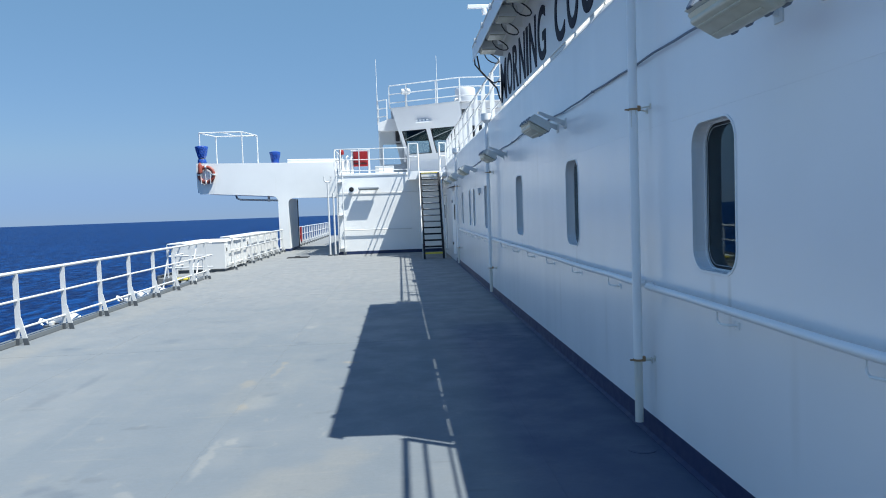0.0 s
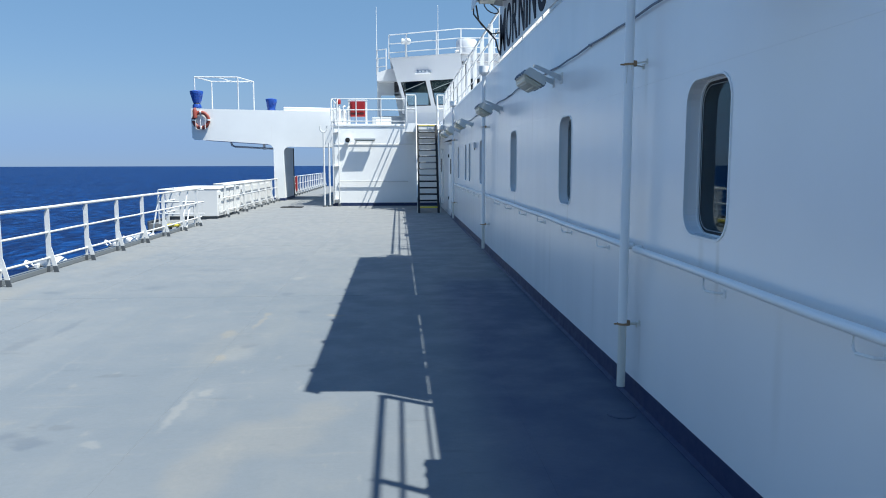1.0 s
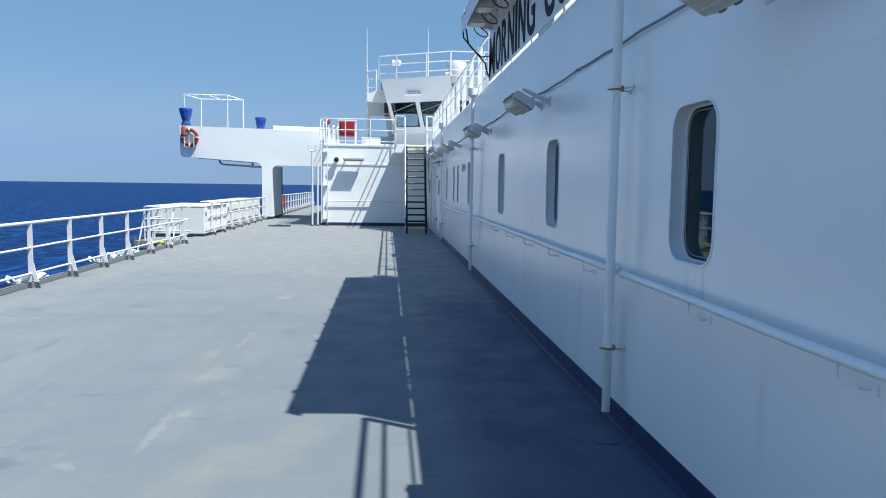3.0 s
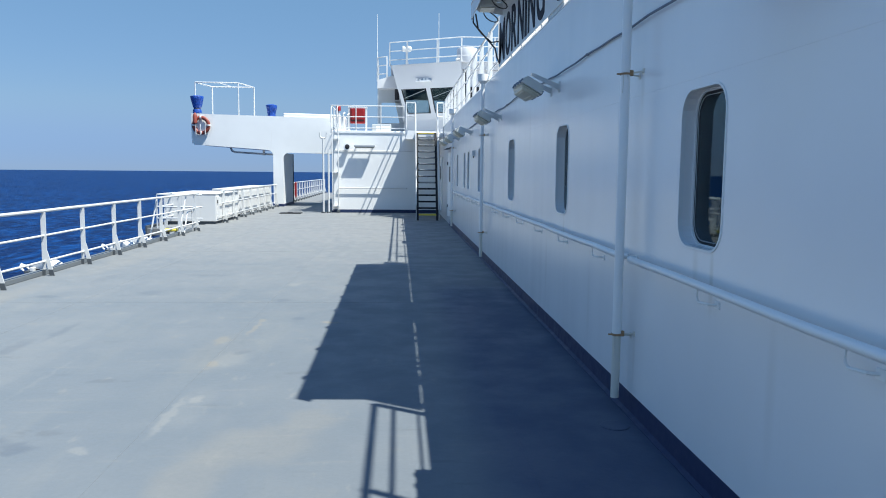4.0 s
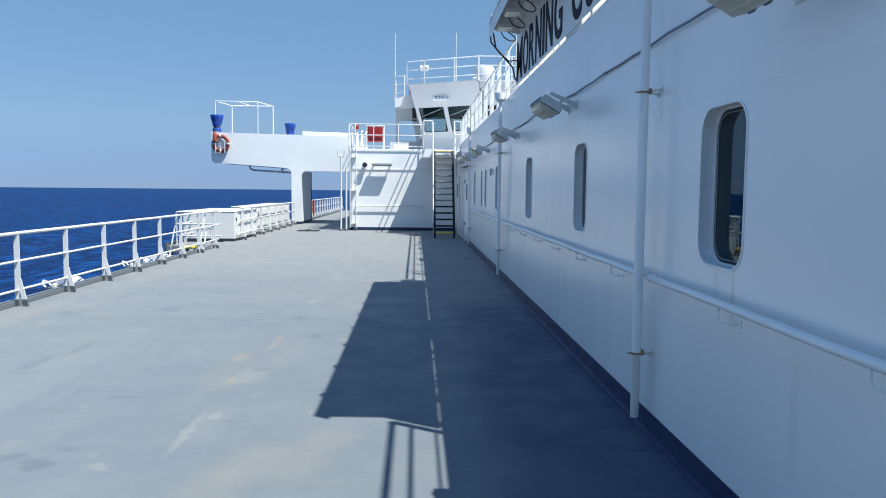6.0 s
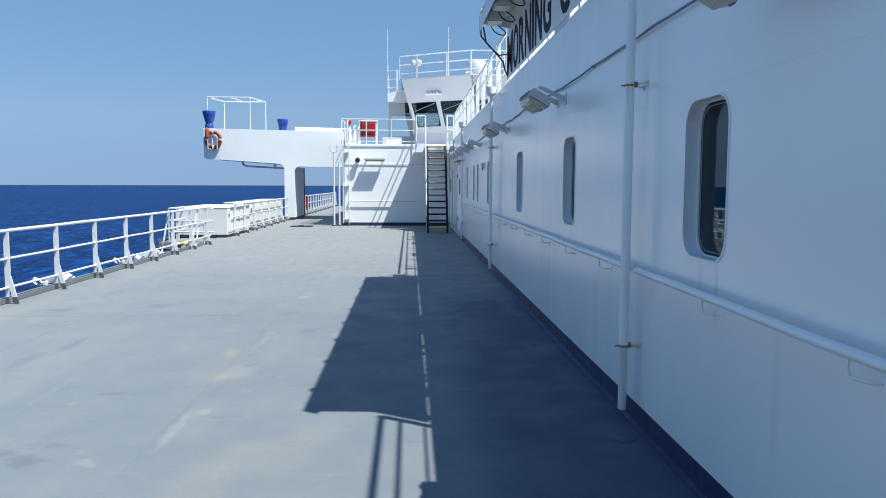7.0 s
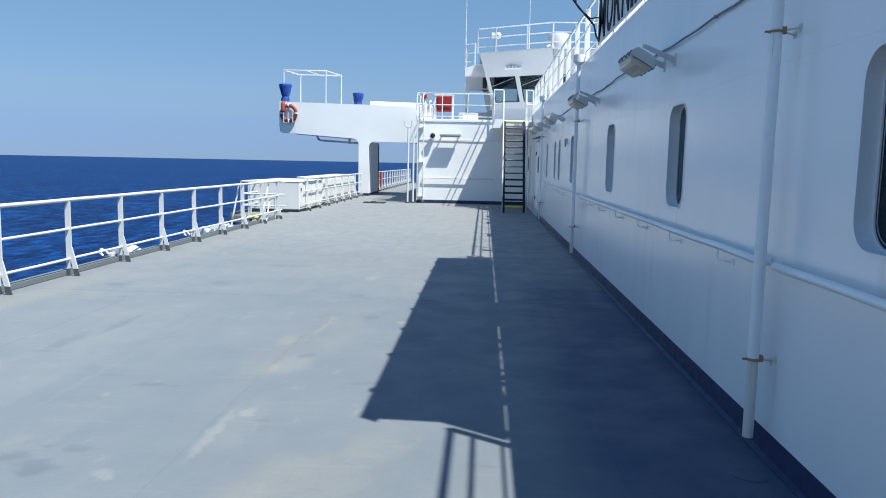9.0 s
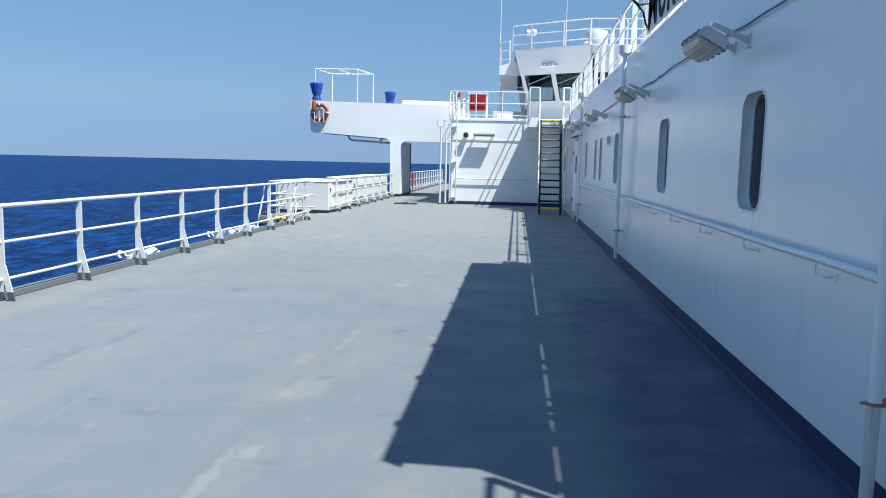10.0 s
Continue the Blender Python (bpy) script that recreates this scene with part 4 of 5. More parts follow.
def letter(char, y_left, width, height, z0):
    cu = bpy.data.curves.new("letter", "FONT")
    cu.body = char
    cu.size, cu.extrude, cu.offset, cu.resolution_u = 1.0, 0.004, 0.014, 6
    ob = bpy.data.objects.new("letter", cu)
    scene.collection.objects.link(ob)
    me = bpy.data.meshes.new_from_object(ob.evaluated_get(bpy.context.evaluated_depsgraph_get()))
    bpy.data.objects.remove(ob)
    xs = [v.co.x for v in me.vertices]
    ys = [v.co.y for v in me.vertices]
    x0, x1, y0, y1 = min(xs), max(xs), min(ys), max(ys)
    for v in me.vertices:
        u, w, d = (v.co.x - x0) / (x1 - x0), (v.co.y - y0) / (y1 - y0), v.co.z
        v.co = (0.008 - d, y_left - u * width - B0, z0 + w * height - UP)
    me.flip_normals()
    me.materials.clear()
    me.materials.append(LETTER)
    o = new("letter", me)
    o.parent = board
    return o


y = 12.78
for char, w in zip("MORNING", (0.63, 0.50, 0.49, 0.49, 0.14, 0.49, 0.50)):
    letter(char, y, w, 0.655, 3.505)
    y -= w + 0.108
for char, y in zip("COU", (8.36, 7.75, 7.13)):
    letter(char, y, 0.49, 0.655, 3.505)


# ---- deckhouse at the end of the deck ----
house = thing("deckhouse", (-2.55, BLOCK, 0), "white steel deckhouse block under the bridge", "deckhouse")


def on_house(name, bm, mat, label="", parent=None, smooth=False):
    bmesh.ops.translate(bm, verts=bm.verts, vec=(2.55, -BLOCK, 0))
    return part(name, bm, mat, parent or house, label, smooth)


bm = bms()
add_box(bm, -2.55, WALL - 0.003, BLOCK, 44.9, 0.0, UP, 0.02, 2)
on_house("wall", bm, WHITE)
bm = bms()
add_box(bm, -2.50, WALL - 0.06, BLOCK + 0.13, 44.8, UP - 0.01, UP + 0.006)
on_house("roof_deck", bm, WHITE)
bm = bms()
add_box(bm, -2.562, WALL - 0.02, BLOCK - 0.008, BLOCK + 0.3, 0.0, 0.13)
on_house("skirting", bm, NAVY, "dark navy skirting band")
bm = bms()
add_box(bm, -2.60, WALL - 0.01, BLOCK - 0.03, BLOCK + 0.12, UP - 0.07, UP + 0.03, 0.012)
on_house("deck_edge", bm, WHITE)
bm = bms()
add_tube(bm, [(-2.5, BLOCK - 0.025, 2.52), (-0.2, BLOCK - 0.025, 2.50), (0.75, BLOCK - 0.025, 2.50)], 0.012, 8)
on_house("conduit", bm, RAILWHITE)
bm = bms()
add_tube(bm, [(-2.28, BLOCK, 1.0), (-2.28, BLOCK - 0.07, 1.0), (-2.25, BLOCK - 0.09, 1.0), (0.45, BLOCK - 0.09, 1.0), (0.48, BLOCK - 0.07, 1.0), (0.48, BLOCK, 1.0)], 0.02, 10)
on_house("grab_rail", bm, RAILWHITE)

spk = thing("loud_speaker", (-1.92, BLOCK, 2.66), "round black deck loudspeaker on the white deckhouse", "loudspeaker")
bm = bms()
lathe(bm, [(0.06, 0.0), (0.07, 0.05), (0.14, 0.16), (0.15, 0.20), (0.13, 0.20)], (0, 0, 0), 20)
bmesh.ops.rotate(bm, cent=(0, 0, 0), matrix=Matrix.Rotation(radians(90), 3, "X"), verts=bm.verts)
part("horn", bm, WHITE, spk, smooth=True)
bm = bms()
lathe(bm, [(0.095, 0.198), (0.095, 0.212), (0.05, 0.222), (0.02, 0.223)], (0, 0, 0), 18)
bmesh.ops.rotate(bm, cent=(0, 0, 0), matrix=Matrix.Rotation(radians(90), 3, "X"), verts=bm.verts)
part("grille", bm, BLACKISH, spk, "black round grille")
bm = bms()
add_box(bm, -0.03, 0.03, -0.05, 0.0, -0.22, -0.04, 0.005)
part("bracket", bm, WHITE, spk)

fl = thing("tube_lamp", (-1.22, BLOCK, 2.68), "long white tube lamp on brackets over the deck", "lamp")
bm = bms()
add_box(bm, -0.42, 0.42, -0.37, -0.15, -0.03, 0.06, 0.02, 2)
part("body", bm, GREYBOX, fl)
bm = bms()
add_box(bm, -0.39, 0.39, -0.35, -0.17, -0.07, -0.03, 0.015)
part("diffuser", bm, DIFFUSER, fl)
for x in (-0.34, 0.34):
    bm = bms()
    add_box(bm, x - 0.025, x + 0.025, -0.16, 0.0, -0.012, 0.012)
    part("arm", bm, WHITE, fl)

# rail on the deckhouse roof
hr = thing("roof_railing", (-2.6, BLOCK, UP), "white tubular railing along the deckhouse roof", "railing")
for x in (0.03, 1.02, 2.02, 3.0):
    bm = bms()
    add_rod(bm, (x, 0.03, 0.0), (x, 0.03, 1.02), 0.022, seg=10)
    part("post", bm, RAILWHITE, hr, smooth=True)
for y in (1.3, 2.6, 3.9):
    bm = bms()
    add_rod(bm, (0.03, y, 0.0), (0.03, y, 1.02), 0.022, seg=10)
    part("post", bm, RAILWHITE, hr, smooth=True)
for z in (1.03, 0.59, 0.14):
    bm = bms()
    add_tube(bm, [(3.0, 0.03, z), (0.06, 0.03, z), (0.03, 0.06, z), (0.03, 4.6, z)], 0.019, 10)
    part("rail", bm, RAILWHITE, hr, smooth=True)

# vent pipes and a vertical ladder at the corner of the deckhouse
def vent(x, y, h, fork=False):
    v = thing("vent_pipe", (x, y, 0), "white upright vent pipe beside the deckhouse", "pipe", "vent pipes")
    bm = bms()
    add_rod(bm, (0, 0, 0), (0, 0, h), 0.037, seg=12)
    part("tube", bm, RAILWHITE, v, smooth=True)
    bm = bms()
    add_rod(bm, (0, 0, 0), (0, 0, 0.05), 0.09, seg=12)
    part("flange", bm, KERB, v)
    if fork:
        bm = bms()
        add_tube(bm, [(-0.13, 0, h + 0.22), (-0.13, 0, h + 0.08), (-0.07, 0, h), (0.07, 0, h), (0.13, 0, h + 0.08), (0.13, 0, h + 0.22)], 0.03, 8)
        part("fork", bm, RAILWHITE, v, "forked top")
    return v


vent(-2.86, 30.35, 2.98, True)
vent(-2.66, 30.45, 2.55)
lad = thing("wall_ladder", (-2.52, BLOCK - 0.1, 0), "white steel ladder up the deckhouse corner", "ladder")
for x in (0.0, 0.24):
    bm = bms()
    add_tube(bm, [(x, -0.05, 0.1), (x, -0.05, 3.2), (x - 0.06, 0.0, 3.6), (x - 0.05, 0.1, 4.2), (x - 0.05, 0.4, 4.3)], 0.022, 8)
    part("stile", bm, RAILWHITE, lad, smooth=True)
for i in range(3):
    bm = bms()
    add_box(bm, -0.02, 0.26, -0.03, 0.1, 0.25 + i * 1.35, 0.29 + i * 1.35)
    part("stay", bm, RAILWHITE, lad)
bm = bms()
add_box(bm, 0.18, 0.30, -0.12, -0.02, 0.0, 0.12, 0.01)
part("foot", bm, KERB, lad)

# things on the deckhouse roof
rb = thing("hose_cabinet", (-1.55, 31.5, UP - 0.08), "red fire hose cabinet in a white frame on the roof", "fire cabinet")
bm = bms()
add_box(bm, -0.30, 0.30, -0.10, 0.10, 0.44, 1.06, 0.015)
body = part("body", bm, RED, rb)
bm = bms()
add_box(bm, -0.25, 0.25, -0.125, -0.10, 0.62, 1.0, 0.01)
part("door", bm, RED, body)
bm = bms()
add_box(bm, -0.27, 0.27, -0.112, -0.10, 0.545, 0.575)
part("slot", bm, BLACKISH, body, "dark slot")
for x in (-0.35, 0.35):
    bm = bms()
    add_box(bm, x - 0.04, x + 0.04, -0.06, 0.06, 0.08, 1.12, 0.01)
    part("post", bm, RAILWHITE, rb)
bm = bms()
add_box(bm, -0.4, 0.4, -0.08, 0.08, 1.08, 1.13, 0.01)
part("top_bar", bm, RAILWHITE, rb)
wb = thing("winch_cover", (-2.15, 31.7, UP), "white steel winch housing on the roof", "winch")
bm = bms()
add_box(bm, -0.30, 0.12, -0.3, 0.3, 0.0, 0.62, 0.05, 2)
part("housing", bm, WHITE, wb)
for x, h in ((-0.26, 0.82), (0.02, 0.75), (0.2, 0.7)):
    bm = bms()
    add_tube(bm, [(x, -0.34, 0.0), (x, -0.34, h), (x + 0.05, -0.28, h + 0.05), (x + 0.05, -0.1, h + 0.05)], 0.03, 8)
    part("pipe", bm, RAILWHITE, wb)
bc = thing("alarm_beacon", (-2.33, 31.4, UP), "small red alarm beacon on a white post", "beacon")
bm = bms()
add_rod(bm, (0, 0, 0), (0, 0, 0.86), 0.03, seg=10)
part("post", bm, RAILWHITE, bc)
bm = bms()
lathe(bm, [(0.09, 0.86), (0.10, 0.90), (0.10, 0.99), (0.085, 1.06), (0.04, 1.10), (0.01, 1.11)], (0, 0, 0), 14)
part("dome", bm, RED, bc, "red dome", True)
gb = thing("deck_box", (-0.55, 31.9, UP), "low grey steel box with a white front on the roof", "box")
bm = bms()
add_box(bm, -0.42, 0.38, -0.3, 0.3, 0.0, 0.36, 0.03, 2)
part("body", bm, GREYBOX, gb)
bm = bms()
add_box(bm, -0.24, 0.34, -0.315, -0.30, 0.05, 0.27, 0.006)
part("front", bm, WHITE, gb)

# ---- inclined stair with landing ----
SY, SX0, SX1, RISE, RUN, NSTEP = 26.1, 0.82, 1.50, 3.12 / 14, 1.755 / 14, 14
H, T1 = RISE * NSTEP, RUN * NSTEP
stair = thing("stair", (SX0, SY, 0), "steep dark steel ship stair with a yellow bottom step", "stair")
for x in (0.0, SX1 - SX0):
    bm = bms()
    add_prism(bm, [(-0.06, 0.0), (0.12, 0.0), (T1 + 0.12, H + 0.0), (T1 - 0.06, H + 0.0)], "x", x - 0.035, x + 0.035)
    part("stringer", bm, BLACKISH, stair)
bm = bms()
add_prism(bm, [(-0.03, 0.10), (0.13, 0.10), (T1 + 0.12, H), (T1 - 0.03, H)], "x", -0.062, -0.038)
part("side_plate", bm, RAILWHITE, stair, "white painted outer stringer plate")
for i in range(1, NSTEP):
    bm = bms()
    y, z = RUN * i, RISE * i
    add_box(bm, 0.036, SX1 - SX0 - 0.036, y - 0.10, y + 0.11, z - 0.055, z, 0.006)
    tread = part("tread", bm, YELLOW if i == 1 else BLACKISH, stair, "yellow painted bottom tread" if i == 1 else "")
    # sun reflected off the upper treads, put in as grey edge strips
    if i > 5:
        bm = bms()
        add_box(bm, 0.06, SX1 - SX0 - 0.06, y - 0.104, y - 0.094, z - 0.03, z + 0.003)
        part("nosing", bm, GREYBOX, tread, "grey nosing strip coloured for reflected sun")
for x in (-0.06, SX1 - SX0 + 0.06):
    bm = bms()
    add_tube(bm, [(x, -0.10, 0.02), (x, -0.12, 0.55), (x, 0.02, 0.95), (x, T1 - 0.05, H + 0.86), (x, T1 + 0.05, H + 1.05)], 0.021, 10)
    part("handrail", bm, RAILWHITE, stair, "white tubular handrail", True)
    for k in (0.33, 0.68):
        bm = bms()
        add_rod(bm, (x, T1 * k + 0.03, H * k), (x, T1 * k + 0.0, H * k + 0.92), 0.016, seg=8)
        part("stanchion", bm, RAILWHITE, stair)
LY = SY + T1 + 0.125
bm = bms()
add_box(bm, 0.40, WALL - 0.008, LY, BLOCK - 0.035, 2.96, 3.12, 0.01)
land = solid("landing", bm, WHITE, "white steel landing between stair and deckhouse roof", "landing")
bm = bms()
add_box(bm, 0.82, 1.50, LY - 0.012, LY + 0.06, 3.09, 3.127)
part("nosing", bm, YELLOW, land, "chipped yellow step nosing")
bm = bms()
add_prism(bm, [(0.40, 2.88), (0.76, 2.88), (0.76, 3.2), (0.40, 3.2)], "y", LY - 0.02, LY - 0.002)
part("toe_plate", bm, WHITE, land)
guard = thing("landing_guard", (0.42, LY, 3.12), "white tubular guard rails round the stair landing", "railing")
for x, y in ((0.0, 0.04), (0.33, 0.04), (1.13, 0.04), (1.38, 0.04), (0.0, 1.3), (0.0, 2.6)):
    bm = bms()
    add_rod(bm, (x, y, 0.0), (x, y, 1.10), 0.024, seg=10)
    part("post", bm, RAILWHITE, guard, smooth=True)
for z in (1.10, 0.60):
    for pts in ([(0.33, 0.04, z), (0.02, 0.04, z), (0.0, 0.06, z), (0.0, 2.7, z)], [(1.13, 0.04, z), (1.38, 0.04, z)]):
        bm = bms()
        add_tube(bm, pts, 0.022, 10)
        part("rail", bm, RAILWHITE, guard, smooth=True)

# ---- bridge wing ----
wing = thing("bridge_wing", (-5.45, WING, 0), "white steel bridge wing carried on a box column", "bridge wing")


def on_wing(name, bm, mat, label="", parent=None, smooth=False):
    bmesh.ops.translate(bm, verts=bm.verts, vec=(5.45, -WING, 0))
    return part(name, bm, mat, parent or wing, label, smooth)


def arc(cx, cz, r, a0, a1, n=6):
    return [(cx + r * math.cos(radians(a0 + (a1 - a0) * i / n)), cz + r * math.sin(radians(a0 + (a1 - a0) * i / n))) for i in range(n + 1)]


bm = bms()
outline = [(-8.62, 2.80), (-6.0, 2.63)] + arc(-5.95, 2.36, 0.26, 80, 0) + [(-5.69, 0.0), (-5.22, 0.0)] + arc(-4.95, 2.24, 0.27, 180, 95) + [(-2.56, 2.47), (-2.56, 4.12), (-8.36, 4.23)]
add_prism(bm, outline, "y", WING, WING + 0.14)
on_wing("front_bulwark", bm, WINGWHITE)
bm = bms()
add_box(bm, -5.685, -5.225, WING + 0.14, 38.9, 0.0, 2.5, 0.02)
on_wing("column", bm, WHITE, "grey painted column side")
bm = bms()
add_box(bm, -5.69, -5.215, 38.62, 38.905, 0.12, 2.5)
on_wing("column_edge", bm, BLACKISH, "black painted column edge")
bm = bms()
add_box(bm, -5.70, -5.21, WING - 0.012, 38.91, 0.0, 0.12)
on_wing("column_foot", bm, NAVY)
bm = bms()
add_prism(bm, [(-9.3, 2.86), (-6.0, 2.64), (-2.56, 2.48), (-2.56, 3.2), (-9.3, 3.2)], "y", WING + 0.14, 38.8)
bmesh.ops.bisect_plane(bm, geom=list(bm.verts) + list(bm.edges) + list(bm.faces), plane_co=(-8.62, WING + 0.16, 0), plane_no=Vector((-0.2, -1.06, 0)).normalized(), clear_outer=True)
bmesh.ops.holes_fill(bm, edges=[e for e in bm.edges if e.is_boundary])
on_wing("wing_deck", bm, WHITE)
bm = bms()
add_prism(bm, [(-9.42, 2.88), (-2.56, 2.5), (-2.56, 4.12), (-9.42, 4.24)], "y", 38.8, 38.92)
on_wing("rear_bulwark", bm, WHITE)
bm = bms()
f = [(-8.36, WING, 4.23), (-9.42, 35.58, 4.26), (-9.42, 35.58, 3.12), (-9.30, 35.57, 2.82), (-8.62, WING, 2.80)]
a = [bm.verts.new(p) for p in f]
b = [bm.verts.new((p[0] + 0.07, p[1] + 0.08, p[2])) for p in f]
bm.faces.new(a)
bm.faces.new(list(reversed(b)))
for i in range(5):
    bm.faces.new((a[i], a[(i + 1) % 5], b[(i + 1) % 5], b[i]))
on_wing("corner_bulwark", bm, WINGWHITE)
bm = bms()
add_box(bm, -9.42, -9.32, 35.67, 38.8, 2.9, 4.26)
on_wing("end_bulwark", bm, WHITE)
bm = bms()
add_box(bm, -5.20, -2.57, WING + 0.05, WING + 1.8, 4.08, 4.34, 0.03)
for v in bm.verts:
    if v.co.z > 4.25:
        v.co.z -= 0.02 * (v.co.x + 5.25)
on_wing("cover", bm, WHITE, "raised white cover")
bm = bms()
add_tube(bm, [(-7.75, WING + 0.5, 2.75), (-7.68, WING + 0.5, 2.58), (-7.55, WING + 0.5, 2.52), (-6.1, WING + 0.5, 2.44), (-5.69, WING + 0.5, 2.42)], 0.045, 10)
on_wing("drain_pipe", bm, GREYBOX, "", None, True)
bm = bms()
add_box(bm, -6.25, -6.15, WING + 0.45, WING + 0.55, 2.38, 2.66)
on_wing("hanger", bm, GREYBOX)
# awning frame on the wing
fr = thing("awning_frame", (-8.25, 36.3, 3.2), "bare white tubular awning frame on the bridge wing", "frame")
C = [(-1.15, 0.0), (0.85, 0.0), (1.22, 1.9), (-0.82, 1.9)]
for x, y in C:
    bm = bms()
    add_rod(bm, (x, y, 0), (x, y, 2.55), 0.03, seg=8)
    part("post", bm, RAILWHITE, fr)
for i in range(4):
    bm = bms()
    p, q = C[i], C[(i + 1) % 4]
    add_rod(bm, (p[0], p[1], 2.56), (q[0], q[1], 2.56), 0.03, seg=8)
    part("beam", bm, RAILWHITE, fr)
bm = bms()
add_rod(bm, (-0.1, 0, 2.56), (0.2, 1.9, 2.56), 0.02, seg=8)
part("beam", bm, RAILWHITE, fr)


def covered(x, y, z, h, r0, r1, label, tied):
    c = thing("covered_instrument", (x, y, z), label, "covered instrument", "blue covers")
    bm = bms()
    add_rod(bm, (0, 0, -(z - 3.2)), (0, 0, 0.1), 0.07, seg=10)
    part("pedestal", bm, RAILWHITE, c)
    bm = bms()
    prof = [(r0 * 0.95, 0.0), (r0, 0.02), (r0 * 0.92, 0.14), (r0 * 0.70, 0.20)] if tied else [(r0, 0.0)]
    prof += [(r0 * 0.85 + (r1 - r0 * 0.85) * k, (0.22 if tied else 0.0) + (h - (0.22 if tied else 0.0)) * k) for k in (0.15, 0.4, 0.7, 0.95)]
    prof += [(r1 * 0.93, h), (r1 * 0.5, h + 0.03), (0.02, h + 0.035)]
    lathe(bm, prof, (0, 0, 0), 22)
    for v in bm.verts:
        n_ = noise.noise(v.co * 4.5)
        a_ = math.atan2(v.co.y, v.co.x)
        k = 1 + 0.10 * n_ + 0.05 * math.sin(a_ * 6)
        v.co.x *= k
        v.co.y *= k
    part("cover", bm, BLUE, c, "crumpled blue canvas cover", True)
    if tied:
        bm = bms()
        lathe(bm, [(r0 * 0.74, 0.17), (r0 * 0.8, 0.19), (r0 * 0.74, 0.21)], (0, 0, 0), 16)
        part("cord", bm, CABLE, c)
    return c


covered(-9.28, 36.15, 4.32, 0.78, 0.20, 0.30, "blue canvas cover tied over a wing instrument", True)
covered(-5.85, 36.2, 4.22, 0.52, 0.19, 0.25, "small blue canvas cover on the bridge wing", False)

# lifebuoy with its rack and smoke float
lb = thing("lifebuoy", (-8.93, 35.53, 3.72), "orange lifebuoy in a white rack on the wing end", "lifebuoy")
face = Matrix.Rotation(math.atan2(-0.12, 1.06), 4, "Z") @ Matrix.Translation((0, -0.09, 0)) @ Matrix.Rotation(radians(90), 4, "X")
M = 10
for k in range(4):
    bm = bms()
    rings = []
    for i in range(8):
        a = 2 * math.pi * (k / 4 + i / 28)
        rings.append([bm.verts.new(((0.35 + 0.085 * math.cos(2 * math.pi * j / M)) * math.cos(a), (0.35 + 0.085 * math.cos(2 * math.pi * j / M)) * math.sin(a), 0.06 * math.sin(2 * math.pi * j / M))) for j in range(M)])
    for q, w in zip(rings, rings[1:]):
        for j in range(M):
            bm.faces.new((q[j], q[(j + 1) % M], w[(j + 1) % M], w[j]))
    bmesh.ops.transform(bm, matrix=face, verts=bm.verts)
    part("ring_quarter", bm, ORANGE, lb, smooth=True)
for k in range(4):
    bm = bms()
    a = 2 * math.pi * k / 4
    lathe(bm, [(0.089, -0.035), (0.092, 0.0), (0.089, 0.035)], (0, 0, 0), 12)
    bmesh.ops.transform(bm, matrix=face @ Matrix.Rotation(a, 4, "Z") @ Matrix.Translation((0.35, 0, 0)) @ Matrix.Rotation(radians(90), 4, "X"), verts=bm.verts)
    part("band", bm, RAILWHITE, lb, "white reflective band")
for x in (-0.22, 0.0, 0.22):
    bm = bms()
    add_tube(bm, [(x, -0.42, -0.07), (x, -0.42, 0.09), (x, -0.1, 0.10), (x, 0.05, 0.09)], 0.016, 6)
    bmesh.ops.transform(bm, matrix=face, verts=bm.verts)
    part("rack_bar", bm, RAILWHITE, lb)
sf = thing("smoke_float", (-9.15, 35.56, 3.92), "orange smoke float clipped beside the lifebuoy", "smoke float")
bm = bms()
lathe(bm, [(0.07, -0.22), (0.10, -0.2), (0.10, 0.12), (0.07, 0.2), (0.04, 0.26)], (-0.05, -0.16, 0.1), 14)
part("canister", bm, ORANGE, sf, smooth=True)
bm = bms()
add_box(bm, -0.12, 0.02, -0.13, 0.05, -0.06, 0.0)
part("clip", bm, RAILWHITE, sf)
# red hose box at the far rail
fh = thing("fire_box", (-5.62, 41.2, 0), "red fire hose box by the far railing", "fire box")
bm = bms()
add_box(bm, -0.22, 0.22, -0.18, 0.18, 0.25, 1.05, 0.02)
part("body", bm, RED, fh)
for x in (-0.17, 0.17):
    bm = bms()
    add_box(bm, x - 0.03, x + 0.03, -0.1, 0.1, 0.0, 0.25)
    part("leg", bm, KERB, fh)
# black plate in place of a dark shadow strip on the deck; handle added
hm = thing("shadow_plate", (-4.1, 29.9, 0), "flat black plate on the deck in place of a shadow strip", "hatch")
bm = bms()
add_box(bm, -0.42, 0.42, -0.3, 0.3, 0.0, 0.03, 0.008)
part("plate", bm, BLACKISH, hm)
bm = bms()
add_tube(bm, [(-0.1, -0.2, 0.03), (-0.1, -0.2, 0.06), (0.1, -0.2, 0.06), (0.1, -0.2, 0.03)], 0.01, 6)
part("handle", bm, BLACKISH, hm)

# ---- wheelhouse ----
wh = thing("wheelhouse", (1.5, 36.0, UP), "white wheelhouse with outward leaning dark windows", "wheelhouse")


def on_wh(name, bm, mat, label="", parent=None, smooth=False):
    bmesh.ops.translate(bm, verts=bm.verts, vec=(-1.5, -36.0, -UP))
    return part(name, bm, mat, parent or wh, label, smooth)


BL, BR, TL, TR = Vector((0.53, 37.535, 4.2)), Vector((3.41, 35.88, 4.2)), Vector((-0.14, 37.07, 6.45)), Vector((3.05, 35.25, 6.45))


